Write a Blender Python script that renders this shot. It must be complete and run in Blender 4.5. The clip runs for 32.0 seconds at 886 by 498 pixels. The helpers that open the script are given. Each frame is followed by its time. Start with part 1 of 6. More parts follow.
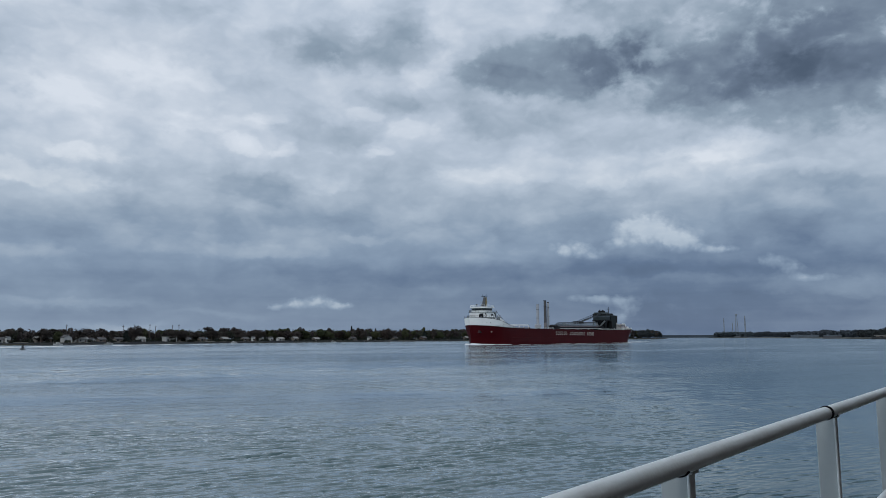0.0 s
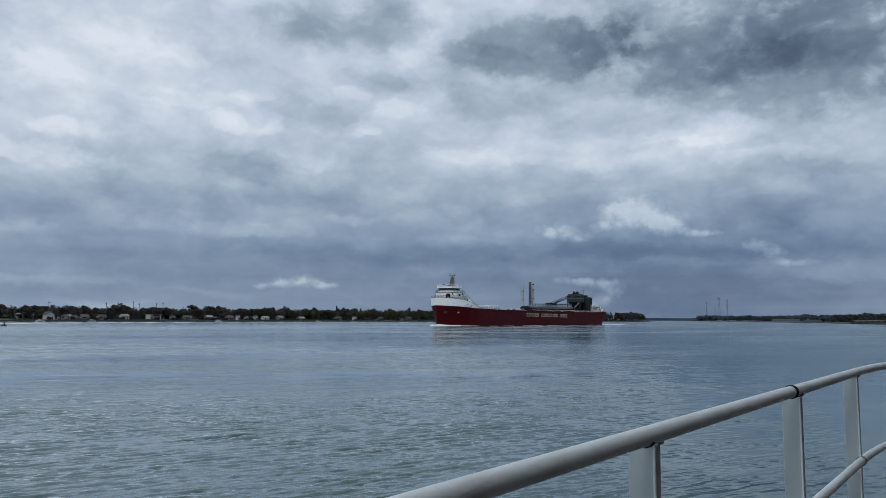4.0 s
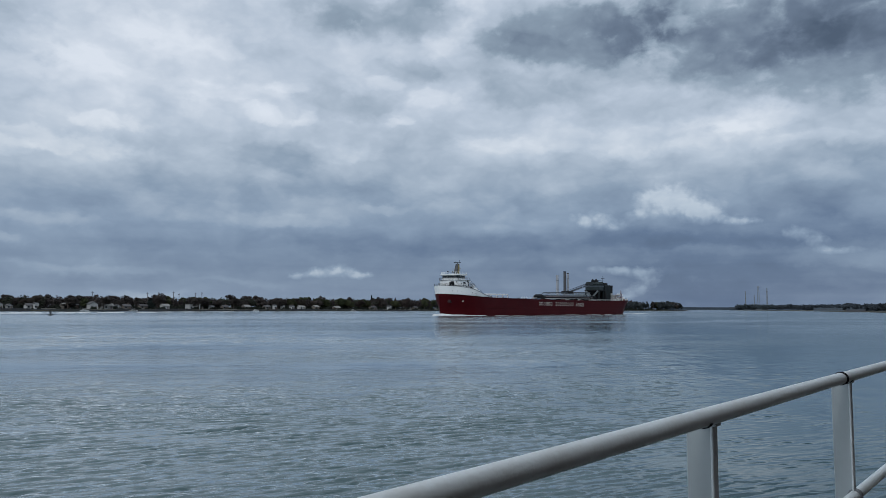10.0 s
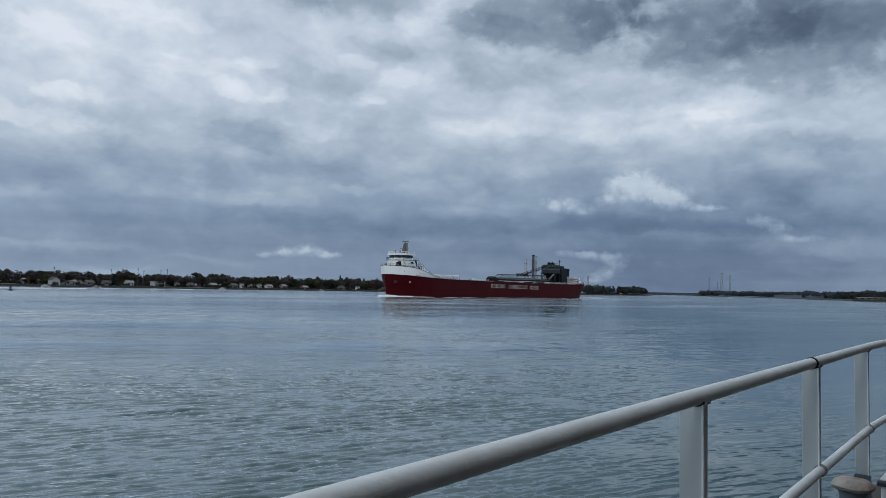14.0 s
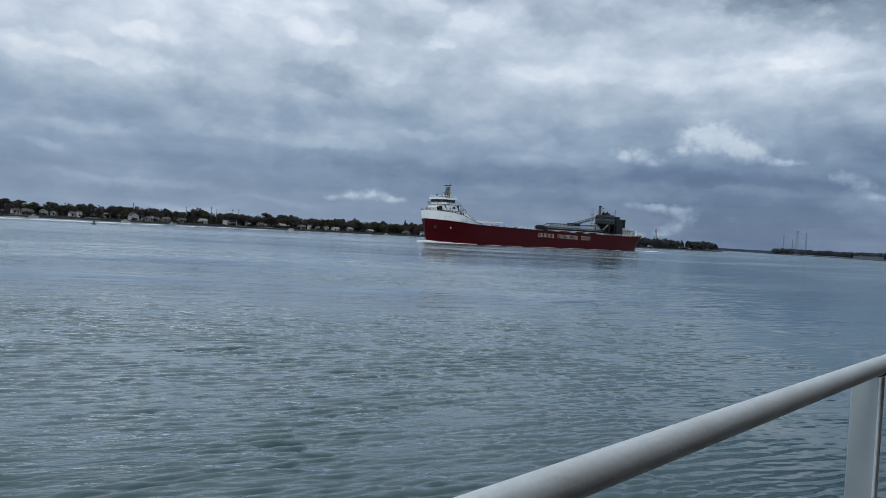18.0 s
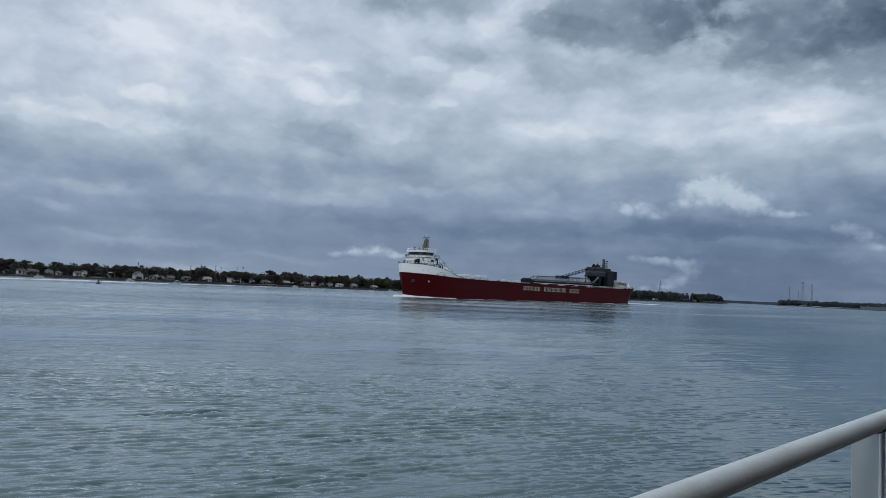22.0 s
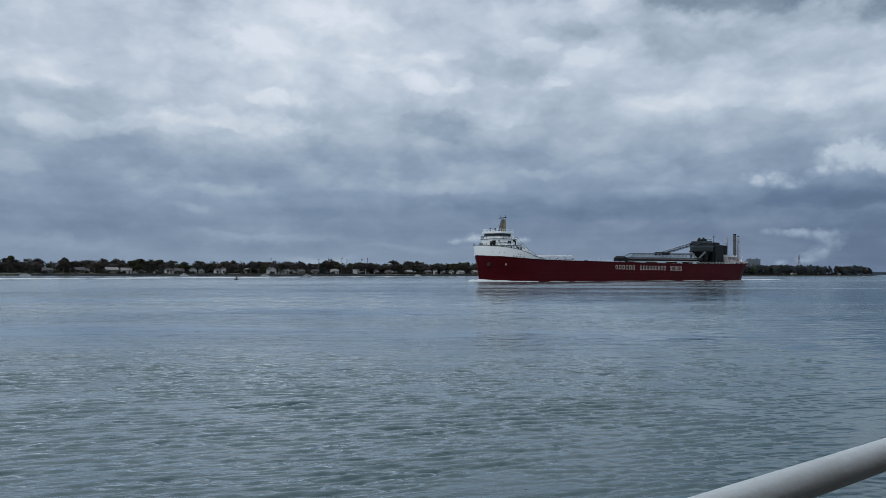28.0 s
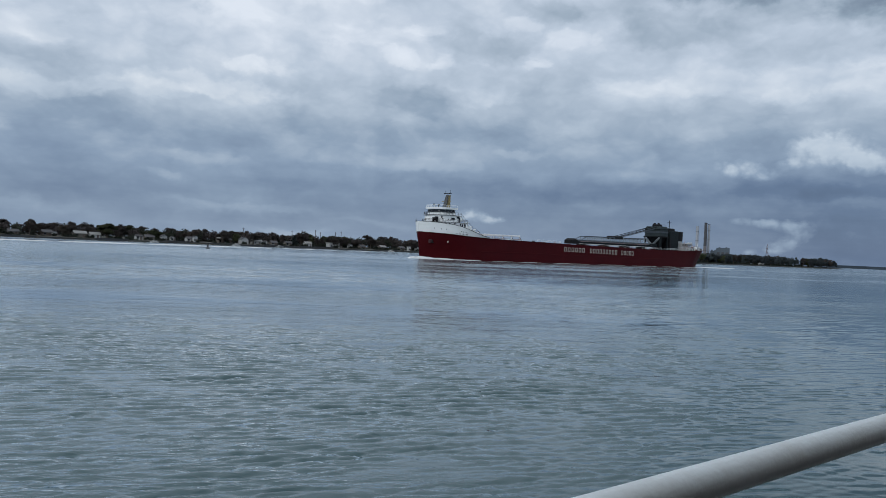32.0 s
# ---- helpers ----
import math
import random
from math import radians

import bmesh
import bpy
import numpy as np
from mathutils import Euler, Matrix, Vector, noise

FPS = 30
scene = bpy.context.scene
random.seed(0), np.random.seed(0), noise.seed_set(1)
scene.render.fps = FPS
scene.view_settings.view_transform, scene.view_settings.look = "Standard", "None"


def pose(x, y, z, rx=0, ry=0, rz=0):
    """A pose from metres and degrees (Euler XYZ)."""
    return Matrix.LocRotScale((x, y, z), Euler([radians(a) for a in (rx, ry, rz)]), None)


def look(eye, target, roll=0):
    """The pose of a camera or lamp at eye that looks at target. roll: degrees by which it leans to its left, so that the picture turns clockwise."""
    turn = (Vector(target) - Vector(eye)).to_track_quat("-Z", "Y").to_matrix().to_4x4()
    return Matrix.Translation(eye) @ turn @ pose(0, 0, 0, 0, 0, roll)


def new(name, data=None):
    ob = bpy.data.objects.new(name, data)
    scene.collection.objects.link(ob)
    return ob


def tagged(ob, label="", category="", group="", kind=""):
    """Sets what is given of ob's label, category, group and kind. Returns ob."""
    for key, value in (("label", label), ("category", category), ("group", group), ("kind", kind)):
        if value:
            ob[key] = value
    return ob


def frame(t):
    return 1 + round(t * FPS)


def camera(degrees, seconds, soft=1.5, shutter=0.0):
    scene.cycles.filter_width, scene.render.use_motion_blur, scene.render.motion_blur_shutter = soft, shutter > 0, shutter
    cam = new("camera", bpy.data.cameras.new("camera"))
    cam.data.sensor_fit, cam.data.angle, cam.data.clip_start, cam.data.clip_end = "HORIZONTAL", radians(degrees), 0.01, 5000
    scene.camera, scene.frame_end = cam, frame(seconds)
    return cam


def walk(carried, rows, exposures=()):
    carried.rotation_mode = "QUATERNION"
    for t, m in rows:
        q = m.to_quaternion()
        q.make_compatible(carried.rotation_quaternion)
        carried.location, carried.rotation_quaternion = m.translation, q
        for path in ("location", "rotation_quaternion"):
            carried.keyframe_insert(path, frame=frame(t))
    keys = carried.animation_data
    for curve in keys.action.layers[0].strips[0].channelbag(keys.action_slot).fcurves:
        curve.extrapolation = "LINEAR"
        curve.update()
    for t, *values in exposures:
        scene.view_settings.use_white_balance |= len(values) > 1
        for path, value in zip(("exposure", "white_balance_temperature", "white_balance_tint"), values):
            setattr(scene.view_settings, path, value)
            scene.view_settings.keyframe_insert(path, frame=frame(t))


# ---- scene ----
cam = camera(62.84, 32.0, 0.8)
PATH = [
    (0, pose(0.283, 0.228, 3.801, 96.99, 0.20, -0.54)),
    (0.5, pose(0.274, 0.215, 3.806, 96.88, 0.60, -0.73)),
    (1, pose(0.291, 0.187, 3.793, 95.57, 0.23, -1.55)),
    (1.5, pose(0.290, 0.157, 3.804, 93.86, -0.11, -1.88)),
    (2, pose(0.278, 0.139, 3.813, 92.81, -0.03, -1.32)),
    (2.5, pose(0.283, 0.137, 3.807, 93.25, 0.12, -0.90)),
    (3, pose(0.288, 0.126, 3.806, 94.27, -0.02, -1.15)),
    (3.5, pose(0.286, 0.128, 3.794, 95.04, -0.14, -1.93)),
    (5.5, pose(0.303, 0.191, 3.794, 95.92, -2.37, 0.29)),
    (6.0, pose(0.283, 0.209, 3.787, 96.14, -2.45, 1.02)),
    (6.5, pose(0.308, 0.209, 3.806, 96.58, -2.08, 0.77)),
    (7.0, pose(0.276, 0.228, 3.803, 96.75, -1.66, 0.46)),
    (7.5, pose(0.277, 0.224, 3.798, 95.62, -1.13, 0.85)),
    (8.0, pose(0.262, 0.224, 3.797, 93.57, -0.24, 1.31)),
    (8.5, pose(0.272, 0.194, 3.785, 92.11, 0.24, 0.80)),
    (9.0, pose(0.277, 0.156, 3.809, 94.52, -1.53, -0.62)),
    (9.5, pose(0.262, 0.092, 3.822, 97.12, -2.20, -0.33)),
    (10.0, pose(0.198, 0.021, 3.789, 94.63, -0.32, 0.98)),
    (10.5, pose(0.158, -0.038, 3.802, 93.54, -0.18, 1.46)),
    (11.0, pose(0.100, -0.065, 3.783, 93.46, -0.66, 3.26)),
    (11.5, pose(0.090, -0.103, 3.788, 93.20, -1.16, 4.47)),
    (12.0, pose(0.078, -0.139, 3.804, 92.85, -1.70, 3.17)),
    (12.5, pose(0.067, -0.130, 3.793, 92.72, -1.94, 1.12)),
    (13.0, pose(0.057, -0.136, 3.799, 93.10, -1.65, -0.17)),
    (13.5, pose(0.064, -0.145, 3.806, 93.55, -1.22, -1.53)),
    (15.5, pose(-0.080, -0.158, 3.773, 89.56, -1.55, 0.23)),
    (16.0, pose(-0.106, -0.132, 3.790, 88.46, -1.91, 3.35)),
    (16.5, pose(-0.132, -0.108, 3.798, 88.36, -2.81, 5.38)),
    (17.0, pose(-0.158, -0.083, 3.807, 88.65, -3.33, 5.20)),
    (17.5, pose(-0.190, -0.075, 3.802, 88.67, -3.47, 3.99)),
    (18.0, pose(-0.224, -0.066, 3.796, 88.85, -3.22, 3.53)),
    (18.5, pose(-0.219, -0.066, 3.803, 89.77, -2.19, 4.71)),
    (19.0, pose(-0.214, -0.065, 3.811, 91.20, -0.98, 6.58)),
    (19.5, pose(-0.212, -0.062, 3.813, 92.34, -0.98, 7.91)),
    (20.0, pose(-0.210, -0.059, 3.816, 93.14, -1.51, 8.06)),
    (20.5, pose(-0.208, -0.058, 3.815, 94.13, -1.55, 6.84)),
    (21.0, pose(-0.205, -0.056, 3.816, 94.59, -1.80, 4.78)),
    (21.5, pose(-0.194, -0.059, 3.812, 93.92, -2.41, 3.66)),
    (22.0, pose(-0.184, -0.063, 3.807, 93.20, -2.56, 3.85)),
    (22.5, pose(-0.181, -0.066, 3.801, 92.75, -2.26, 4.78)),
    (23.0, pose(-0.178, -0.069, 3.795, 92.09, -1.70, 5.67)),
    (23.5, pose(-0.171, -0.075, 3.799, 91.44, -1.20, 6.19)),
    (24.0, pose(-0.164, -0.080, 3.803, 91.09, -1.06, 6.92)),
    (24.5, pose(-0.165, -0.079, 3.800, 90.98, -1.09, 8.05)),
    (25.0, pose(-0.167, -0.078, 3.798, 91.16, -0.09, 9.70)),
    (25.5, pose(-0.159, -0.084, 3.795, 91.60, 1.80, 11.45)),
    (26.0, pose(-0.151, -0.091, 3.793, 91.84, 2.16, 12.89)),
    (26.5, pose(-0.157, -0.087, 3.794, 91.80, 1.11, 13.63)),
    (28.5, pose(-0.177, -0.070, 3.802, 91.98, -0.71, 12.98)),
    (29.0, pose(-0.185, -0.063, 3.804, 92.47, -0.78, 12.00)),
    (29.5, pose(-0.193, -0.056, 3.807, 92.53, -0.84, 10.41)),
    (30.0, pose(-0.202, -0.049, 3.809, 92.08, -1.45, 9.09)),
    (30.5, pose(-0.203, -0.048, 3.798, 91.47, -2.19, 9.10)),
    (31.0, pose(-0.203, -0.047, 3.787, 90.79, -2.55, 9.93)),
    (31.5, pose(-0.190, -0.059, 3.791, 90.33, -2.37, 10.68)),
    (32.0, pose(-0.176, -0.070, 3.795, 90.06, -2.53, 11.28)),
]
ZENITH, SUN = 0.6, 0.8
HULL_RED = (0.056, 0.0036, 0.0056)
walk(cam, PATH, [(0.0, -0.03), (1.2, 0.0), (2.0, 0.11), (3.0, 0.02), (13.5, 0.02), (15.5, 0.13), (18.0, 0.13), (19.5, 0.02), (28.5, 0.0), (29.5, 0.02), (31.0, 0.09), (32.0, 0.09)])

# ---- light ----
world = bpy.data.worlds.new("overcast_sky")
scene.world = world
world.use_nodes = True
wt = world.node_tree
wt.nodes.clear()


def wn(kind, **sets):
    n = wt.nodes.new(kind)
    for k, v in sets.items():
        if k == "op":
            n.operation = v
    return n


def wmath(op, a, b=None, c=None, clamp=False):
    n = wt.nodes.new("ShaderNodeMath")
    n.operation, n.use_clamp = op, clamp
    for i, v in enumerate((a, b, c)):
        if v is None:
            continue
        if isinstance(v, (int, float)):
            n.inputs[i].default_value = v
        else:
            wt.links.new(v, n.inputs[i])
    return n.outputs[0]


def wvec(op, a, b=None):
    n = wt.nodes.new("ShaderNodeVectorMath")
    n.operation = op
    for i, v in enumerate((a, b)):
        if v is None:
            continue
        if isinstance(v, tuple):
            n.inputs[i].default_value = v
        else:
            wt.links.new(v, n.inputs[i])
    return n.outputs["Value"] if op in ("DOT_PRODUCT", "LENGTH") else n.outputs[0]


def wnoise(vec, scale, detail=5.0, rough=0.55, distort=0.0, colour=False):
    n = wt.nodes.new("ShaderNodeTexNoise")
    n.inputs["Scale"].default_value = scale
    n.inputs["Detail"].default_value = detail
    n.inputs["Roughness"].default_value = rough
    n.inputs["Distortion"].default_value = distort
    wt.links.new(vec, n.inputs["Vector"])
    return n.outputs["Color"] if colour else n.outputs[0]


def wcombine(x, y, z=0.0):
    n = wt.nodes.new("ShaderNodeCombineXYZ")
    for i, v in enumerate((x, y, z)):
        if isinstance(v, (int, float)):
            n.inputs[i].default_value = v
        else:
            wt.links.new(v, n.inputs[i])
    return n.outputs[0]


tc = wn("ShaderNodeTexCoord").outputs["Generated"]
sep = wn("ShaderNodeSeparateXYZ")
wt.links.new(tc, sep.inputs[0])
azim = wmath("DEGREES", wmath("ARCTAN2", sep.outputs[0], sep.outputs[1]))
elev = wmath("DEGREES", wmath("ARCSINE", sep.outputs[2]))
# cloud layer seen in perspective: direction over height
den = wmath("ADD", wmath("ABSOLUTE", sep.outputs[2]), 0.30)
plane = wcombine(wmath("DIVIDE", sep.outputs[0], den), wmath("DIVIDE", sep.outputs[1], den), 0.0)
big = wnoise(plane, 1.7, 6.0, 0.56, 0.05)
fine = wnoise(plane, 4.4, 5.0, 0.52, 0.05)
ae = wcombine(azim, elev, 0.0)
wob = wvec("SUBTRACT", wnoise(wvec("MULTIPLY", ae, (0.20, 0.32, 0.0)), 1.0, 5.0, 0.58, 0.1, True), (0.5, 0.5, 0.5))
soft_ae = wvec("ADD", ae, wvec("MULTIPLY", wob, (4.6, 2.6, 0.0)))


def billow(vec, scale, detail=2.0):
    """Rounded heads of cloud, 0 between them and 1 on them."""
    n = wt.nodes.new("ShaderNodeTexVoronoi")
    n.feature, n.voronoi_dimensions = "SMOOTH_F1", "2D"
    n.inputs["Scale"].default_value = scale
    n.inputs["Detail"].default_value = detail
    n.inputs["Roughness"].default_value = 0.55
    n.inputs["Smoothness"].default_value = 0.6
    wt.links.new(vec, n.inputs["Vector"])
    return wmath("SUBTRACT", 1.0, n.outputs["Distance"])


crisp = wvec("SUBTRACT", wnoise(wvec("MULTIPLY", ae, (0.8, 1.25, 0.0)), 1.0, 5.0, 0.6, 0.0, True), (0.5, 0.5, 0.5))
crisp_ae = wvec("ADD", ae, wvec("MULTIPLY", crisp, (1.3, 1.1, 0.0)))
heads = billow(wvec("ADD", ae, wvec("MULTIPLY", crisp, (0.7, 0.5, 0.0))), 0.85, 2.0)

# brightness of the cloud deck by height over the horizon, 0 dark to 1 bright
ramp = wn("ShaderNodeValToRGB")
wt.links.new(wmath("DIVIDE", elev, 60.0, clamp=True), ramp.inputs[0])
stops = [(0.0, 0.45), (0.02, 0.42), (0.055, 0.38), (0.085, 0.41), (0.115, 0.48), (0.155, 0.58), (0.21, 0.73), (0.36, 0.79), (1.0, 0.95)]
while len(ramp.color_ramp.elements) < len(stops):
    ramp.color_ramp.elements.new(0.5)
for e, (at, v) in zip(ramp.color_ramp.elements, stops):
    e.position, e.color = at, (v, v, v, 1)
tone = ramp.outputs[0]
big = wmath("SUBTRACT", wmath("SMOOTH_MAX", wmath("SMOOTH_MIN", wmath("MULTIPLY", wmath("SUBTRACT", big, 0.36), 3.4), 1.0, 0.25), 0.0, 0.25), 0.5)
lumps = wnoise(plane, 15.0, 5.0, 0.6, 0.05)
curds = billow(wvec("ADD", wvec("MULTIPLY", ae, (0.75, 1.35, 0.0)), wvec("MULTIPLY", wob, (3.0, 3.0, 0.0))), 0.24, 3.0)
rough = wmath("MULTIPLY_ADD", big, 0.06, wmath("ADD", wmath("MULTIPLY", wmath("SUBTRACT", fine, 0.5), 0.13), wmath("MULTIPLY", wmath("SUBTRACT", lumps, 0.5), 0.08)))
rough = wmath("MULTIPLY_ADD", wmath("SUBTRACT", curds, 0.16), 0.20, rough)
# the low clouds lie in smooth level bands, the higher ones are lumpy
level = wmath("MULTIPLY_ADD", wmath("DIVIDE", elev, 11.0, clamp=True), 0.75, 0.25)
tone = wmath("MULTIPLY_ADD", rough, level, tone)
bands = wnoise(wvec("MULTIPLY", ae, (0.035, 0.75, 0.0)), 1.0, 4.0, 0.5, 0.2)
tone = wmath("MULTIPLY_ADD", wmath("SUBTRACT", bands, 0.5), wmath("SUBTRACT", 0.28, wmath("MULTIPLY", level, 0.28)), tone)


torn_edge = wmath("MULTIPLY", wmath("SUBTRACT", wnoise(wvec("MULTIPLY", ae, (0.42, 0.56, 0.0)), 1.0, 4.5, 0.56, 0.2), 0.5), 2.8)


def bank(az, el, wide, high, amount):
    """A soft bank of cloud or a bright break, centred at az, el, in degrees."""
    global tone
    d = wvec("MULTIPLY", wvec("SUBTRACT", soft_ae, (az, el, 0.0)), (1 / wide, 1 / high, 0.0))
    g = wmath("POWER", 2.718, wmath("MULTIPLY", wvec("DOT_PRODUCT", d, d), -1.0))
    # ragged edge: part of the bank ends in torn lumps, the rest thins out softly
    torn = wt.nodes.new("ShaderNodeMapRange")
    torn.interpolation_type = "SMOOTHSTEP"
    torn.inputs["From Min"].default_value, torn.inputs["From Max"].default_value = 0.26, 0.66
    wt.links.new(wmath("MULTIPLY_ADD", g, torn_edge, g), torn.inputs["Value"])
    ragged = 0.5 if el > 10 else 0.2
    g = wmath("MULTIPLY_ADD", g, 1 - ragged, wmath("MULTIPLY", torn.outputs[0], ragged))
    tone = wmath("MULTIPLY_ADD", g, amount, tone)


puffs = None


def puff(az, el, wide, high, amount=1.0):
    """A small bright cumulus with a crisp edge; steam is drawn with it too."""
    global puffs
    d = wvec("MULTIPLY", wvec("SUBTRACT", crisp_ae, (az, el, 0.0)), (1 / wide, 1 / high, 0.0))
    g = wmath("POWER", 2.718, wmath("MULTIPLY", wvec("DOT_PRODUCT", d, d), -1.0))
    foot = wmath("MULTIPLY_ADD", wmath("SUBTRACT", elev, el), 0.75 / high, 0.85, clamp=True)
    g = wmath("MULTIPLY", wmath("MULTIPLY", g, amount), foot)
    puffs = g if puffs is None else wmath("ADD", puffs, g)


bank(9.3, 20.7, 8.2, 2.5, -0.330)
bank(5.3, 19.9, 4.5, 1.26, -0.101)
bank(14.1, 21.3, 4, 2.07, -0.101)
bank(21.9, 19.4, 7.5, 2.53, -0.173)
bank(28.5, 17.1, 6.2, 3.56, -0.150)
bank(29.5, 21, 6.6, 3.2, -0.150)
bank(20.4, 24.5, 11, 1.84, -0.115)
bank(-5.9, 22.4, 7.4, 1.95, -0.187)
bank(-10.4, 21.5, 3, 1.15, -0.086)
bank(-3.2, 24.2, 3.5, 1.72, -0.101)
bank(-4.3, 18.4, 3.2, 0.92, -0.144)
bank(-7.8, 15.9, 5, 1.38, -0.115)
bank(5.4, 16.9, 4.5, 1.49, -0.144)
bank(-14.2, 11.6, 4.5, 1.3, -0.120)
bank(-21.8, 17.8, 3, 1.15, -0.086)
bank(-31, 19.7, 5.2, 1.03, -0.101)
bank(-24.1, 24, 6, 1.26, -0.080)
bank(-28.7, 8.3, 8, 1.1, -0.043)
bank(-17.4, 9.1, 7.1, 1, -0.064)
bank(-7.9, 9.6, 6.3, 0.9, -0.064)
bank(-23.9, 4.4, 14.7, 1.1, -0.022)
bank(-2.7, 4.8, 11.6, 1, -0.088)
bank(16, 5.2, 7.7, 0.7, -0.104)
bank(8.3, 8.3, 5.4, 0.8, -0.056)
bank(25.6, 8, 4.9, 1.1, -0.136)
bank(28.6, 10.6, 4, 0.9, -0.096)
bank(15.1, 10.6, 5.4, 0.5, -0.048)
bank(-37.2, 7.7, 9.8, 1, -0.036)
bank(-41.2, 2.9, 6.7, 0.8, -0.025)
bank(-35.4, 3, 6.3, 0.7, -0.022)
bank(-42, 12.3, 5.9, 0.8, -0.080)
bank(-25.8, 17.3, 8.4, 4.4, 0.072)
bank(-21.6, 19.6, 5, 1.9, 0.117)
bank(-29.9, 16.9, 4.9, 1.6, 0.108)
bank(-29.3, 11.5, 6.7, 0.9, 0.162)
bank(-26.2, 13.3, 2.7, 0.6, 0.135)
bank(-17.9, 15.9, 4.9, 1, 0.117)
bank(-15.3, 14.6, 1.8, 0.6, 0.135)
bank(-12.4, 14.5, 1.5, 0.6, 0.147)
bank(-13.4, 16.6, 1.7, 0.5, 0.086)
bank(-5.3, 14.7, 1.4, 0.4, 0.147)
bank(-2.1, 16.3, 2, 0.8, 0.153)
bank(-5.6, 17.4, 1.6, 0.5, 0.098)
bank(1, 22.8, 2, 2, 0.147)
bank(-1.2, 20.2, 1.8, 0.8, 0.122)
bank(21.9, 23.4, 2.7, 1.6, 0.126)
bank(18.7, 21.8, 1.8, 1, 0.108)
bank(14.2, 13, 10.3, 1.2, 0.108)
bank(22.7, 13.9, 4.9, 1.2, 0.162)
bank(18.8, 12.1, 8.9, 0.7, 0.072)
bank(3.7, 12.7, 4, 0.9, 0.081)
bank(-9, 12.2, 3.1, 1, 0.090)
bank(26, 11.9, 4, 0.6, 0.090)
bank(-14.7, 6.8, 5.8, 0.8, 0.135)
bank(-29.9, 6, 4.5, 0.5, 0.117)
bank(-5.6, 7.8, 2.7, 0.35, 0.108)
bank(3, 6.3, 2.7, 0.35, 0.063)
bank(6.8, 6.6, 2.4, 0.7, 0.054)
bank(-32.3, 4.3, 1.4, 0.3, 0.108)
bank(-27.5, 2.6, 6.7, 0.35, 0.090)
bank(-22.9, 1, 2.7, 0.35, 0.108)
bank(-17, 2, 3.2, 0.3, 0.072)
bank(29.2, 3.7, 6.9, 0.7, 0.135)
bank(20.4, 4.3, 3.9, 0.4, 0.081)
bank(25.3, 2.1, 7.4, 0.6, 0.054)
bank(-34.9, 10.7, 4.9, 0.9, 0.144)
bank(-41.1, 10.1, 4, 0.7, 0.126)
bank(-43.7, 6.9, 2, 0.6, 0.086)
bank(-41.6, 1.9, 5.4, 0.5, 0.090)
bank(-42.1, 14.2, 4.5, 1.6, 0.090)
# next bank centres out of view; added to darken the near water's reflections
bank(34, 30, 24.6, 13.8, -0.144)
bank(23, 3, 11, 5, -0.150)
bank(27, 19.5, 13, 5.5, -0.210)
bank(8, 1.4, 16, 3, -0.07)
bank(-32, 5, 14, 4, 0.05)
puff(15.76, 8.51, 1.73, 0.80, 1.0)
puff(16.97, 7.65, 2.19, 1.27, 1.0)
puff(18.65, 6.93, 1.64, 1.03, 1.0)
puff(14.54, 7.10, 1.18, 0.61, 0.8)
puff(20.93, 6.45, 1.18, 0.47, 0.85)
puff(22.17, 6.39, 0.59, 0.33, 0.8)
puff(10.24, 6.80, 1.23, 0.75, 0.85)
puff(11.96, 6.31, 1.46, 0.70, 0.85)
puff(25.05, 5.39, 0.91, 0.52, 0.75)
puff(26.18, 4.73, 1.46, 0.56, 0.75)
puff(27.67, 4.07, 1.91, 0.38, 0.65)
puff(-12.58, 2.34, 0.82, 0.33, 0.75)
puff(-10.71, 2.53, 1.09, 0.52, 0.85)
puff(-8.99, 2.80, 1.09, 0.56, 0.85)
puff(-7.94, 2.36, 0.82, 0.38, 0.8)
puff(-6.90, 2.54, 0.64, 0.28, 0.75)
# steam plume of the works, drawn as puffs in the glowing sky
puff(12.20, 2.91, 2.01, 0.39, 0.651)
puff(14.00, 2.67, 1.78, 0.53, 0.6825000000000001)
puff(14.86, 2.10, 0.89, 0.66, 0.6825000000000001)
puff(14.19, 1.42, 1.01, 0.59, 0.6825000000000001)
puff(13.23, 0.87, 0.71, 0.46, 0.6825000000000001)
puff(11.61, 0.71, 0.59, 0.33, 0.6825000000000001)
puffs = wmath("MULTIPLY", puffs, wmath("MULTIPLY_ADD", wmath("SUBTRACT", heads, 0.30), 0.9, 1.0))
tone = wmath("MULTIPLY_ADD", wmath("SMOOTH_MIN", wmath("MULTIPLY", wmath("SUBTRACT", puffs, 0.22), 1.15, clamp=True), 0.85, 0.4), 0.33, tone)
shade = wn("ShaderNodeValToRGB")
wt.links.new(wmath("ADD", tone, 0.0, clamp=True), shade.inputs[0])
grey = wn("ShaderNodeValToRGB")      # the higher clouds are greyer than the low blue ones
wt.links.new(wmath("ADD", tone, 0.0, clamp=True), grey.inputs[0])


def srgb(r, g, b, a=1.0):
    return tuple((c / 255 / 12.92 if c < 10.3 else ((c / 255 + 0.055) / 1.055) ** 2.4) for c in (r, g, b)) + (a,)


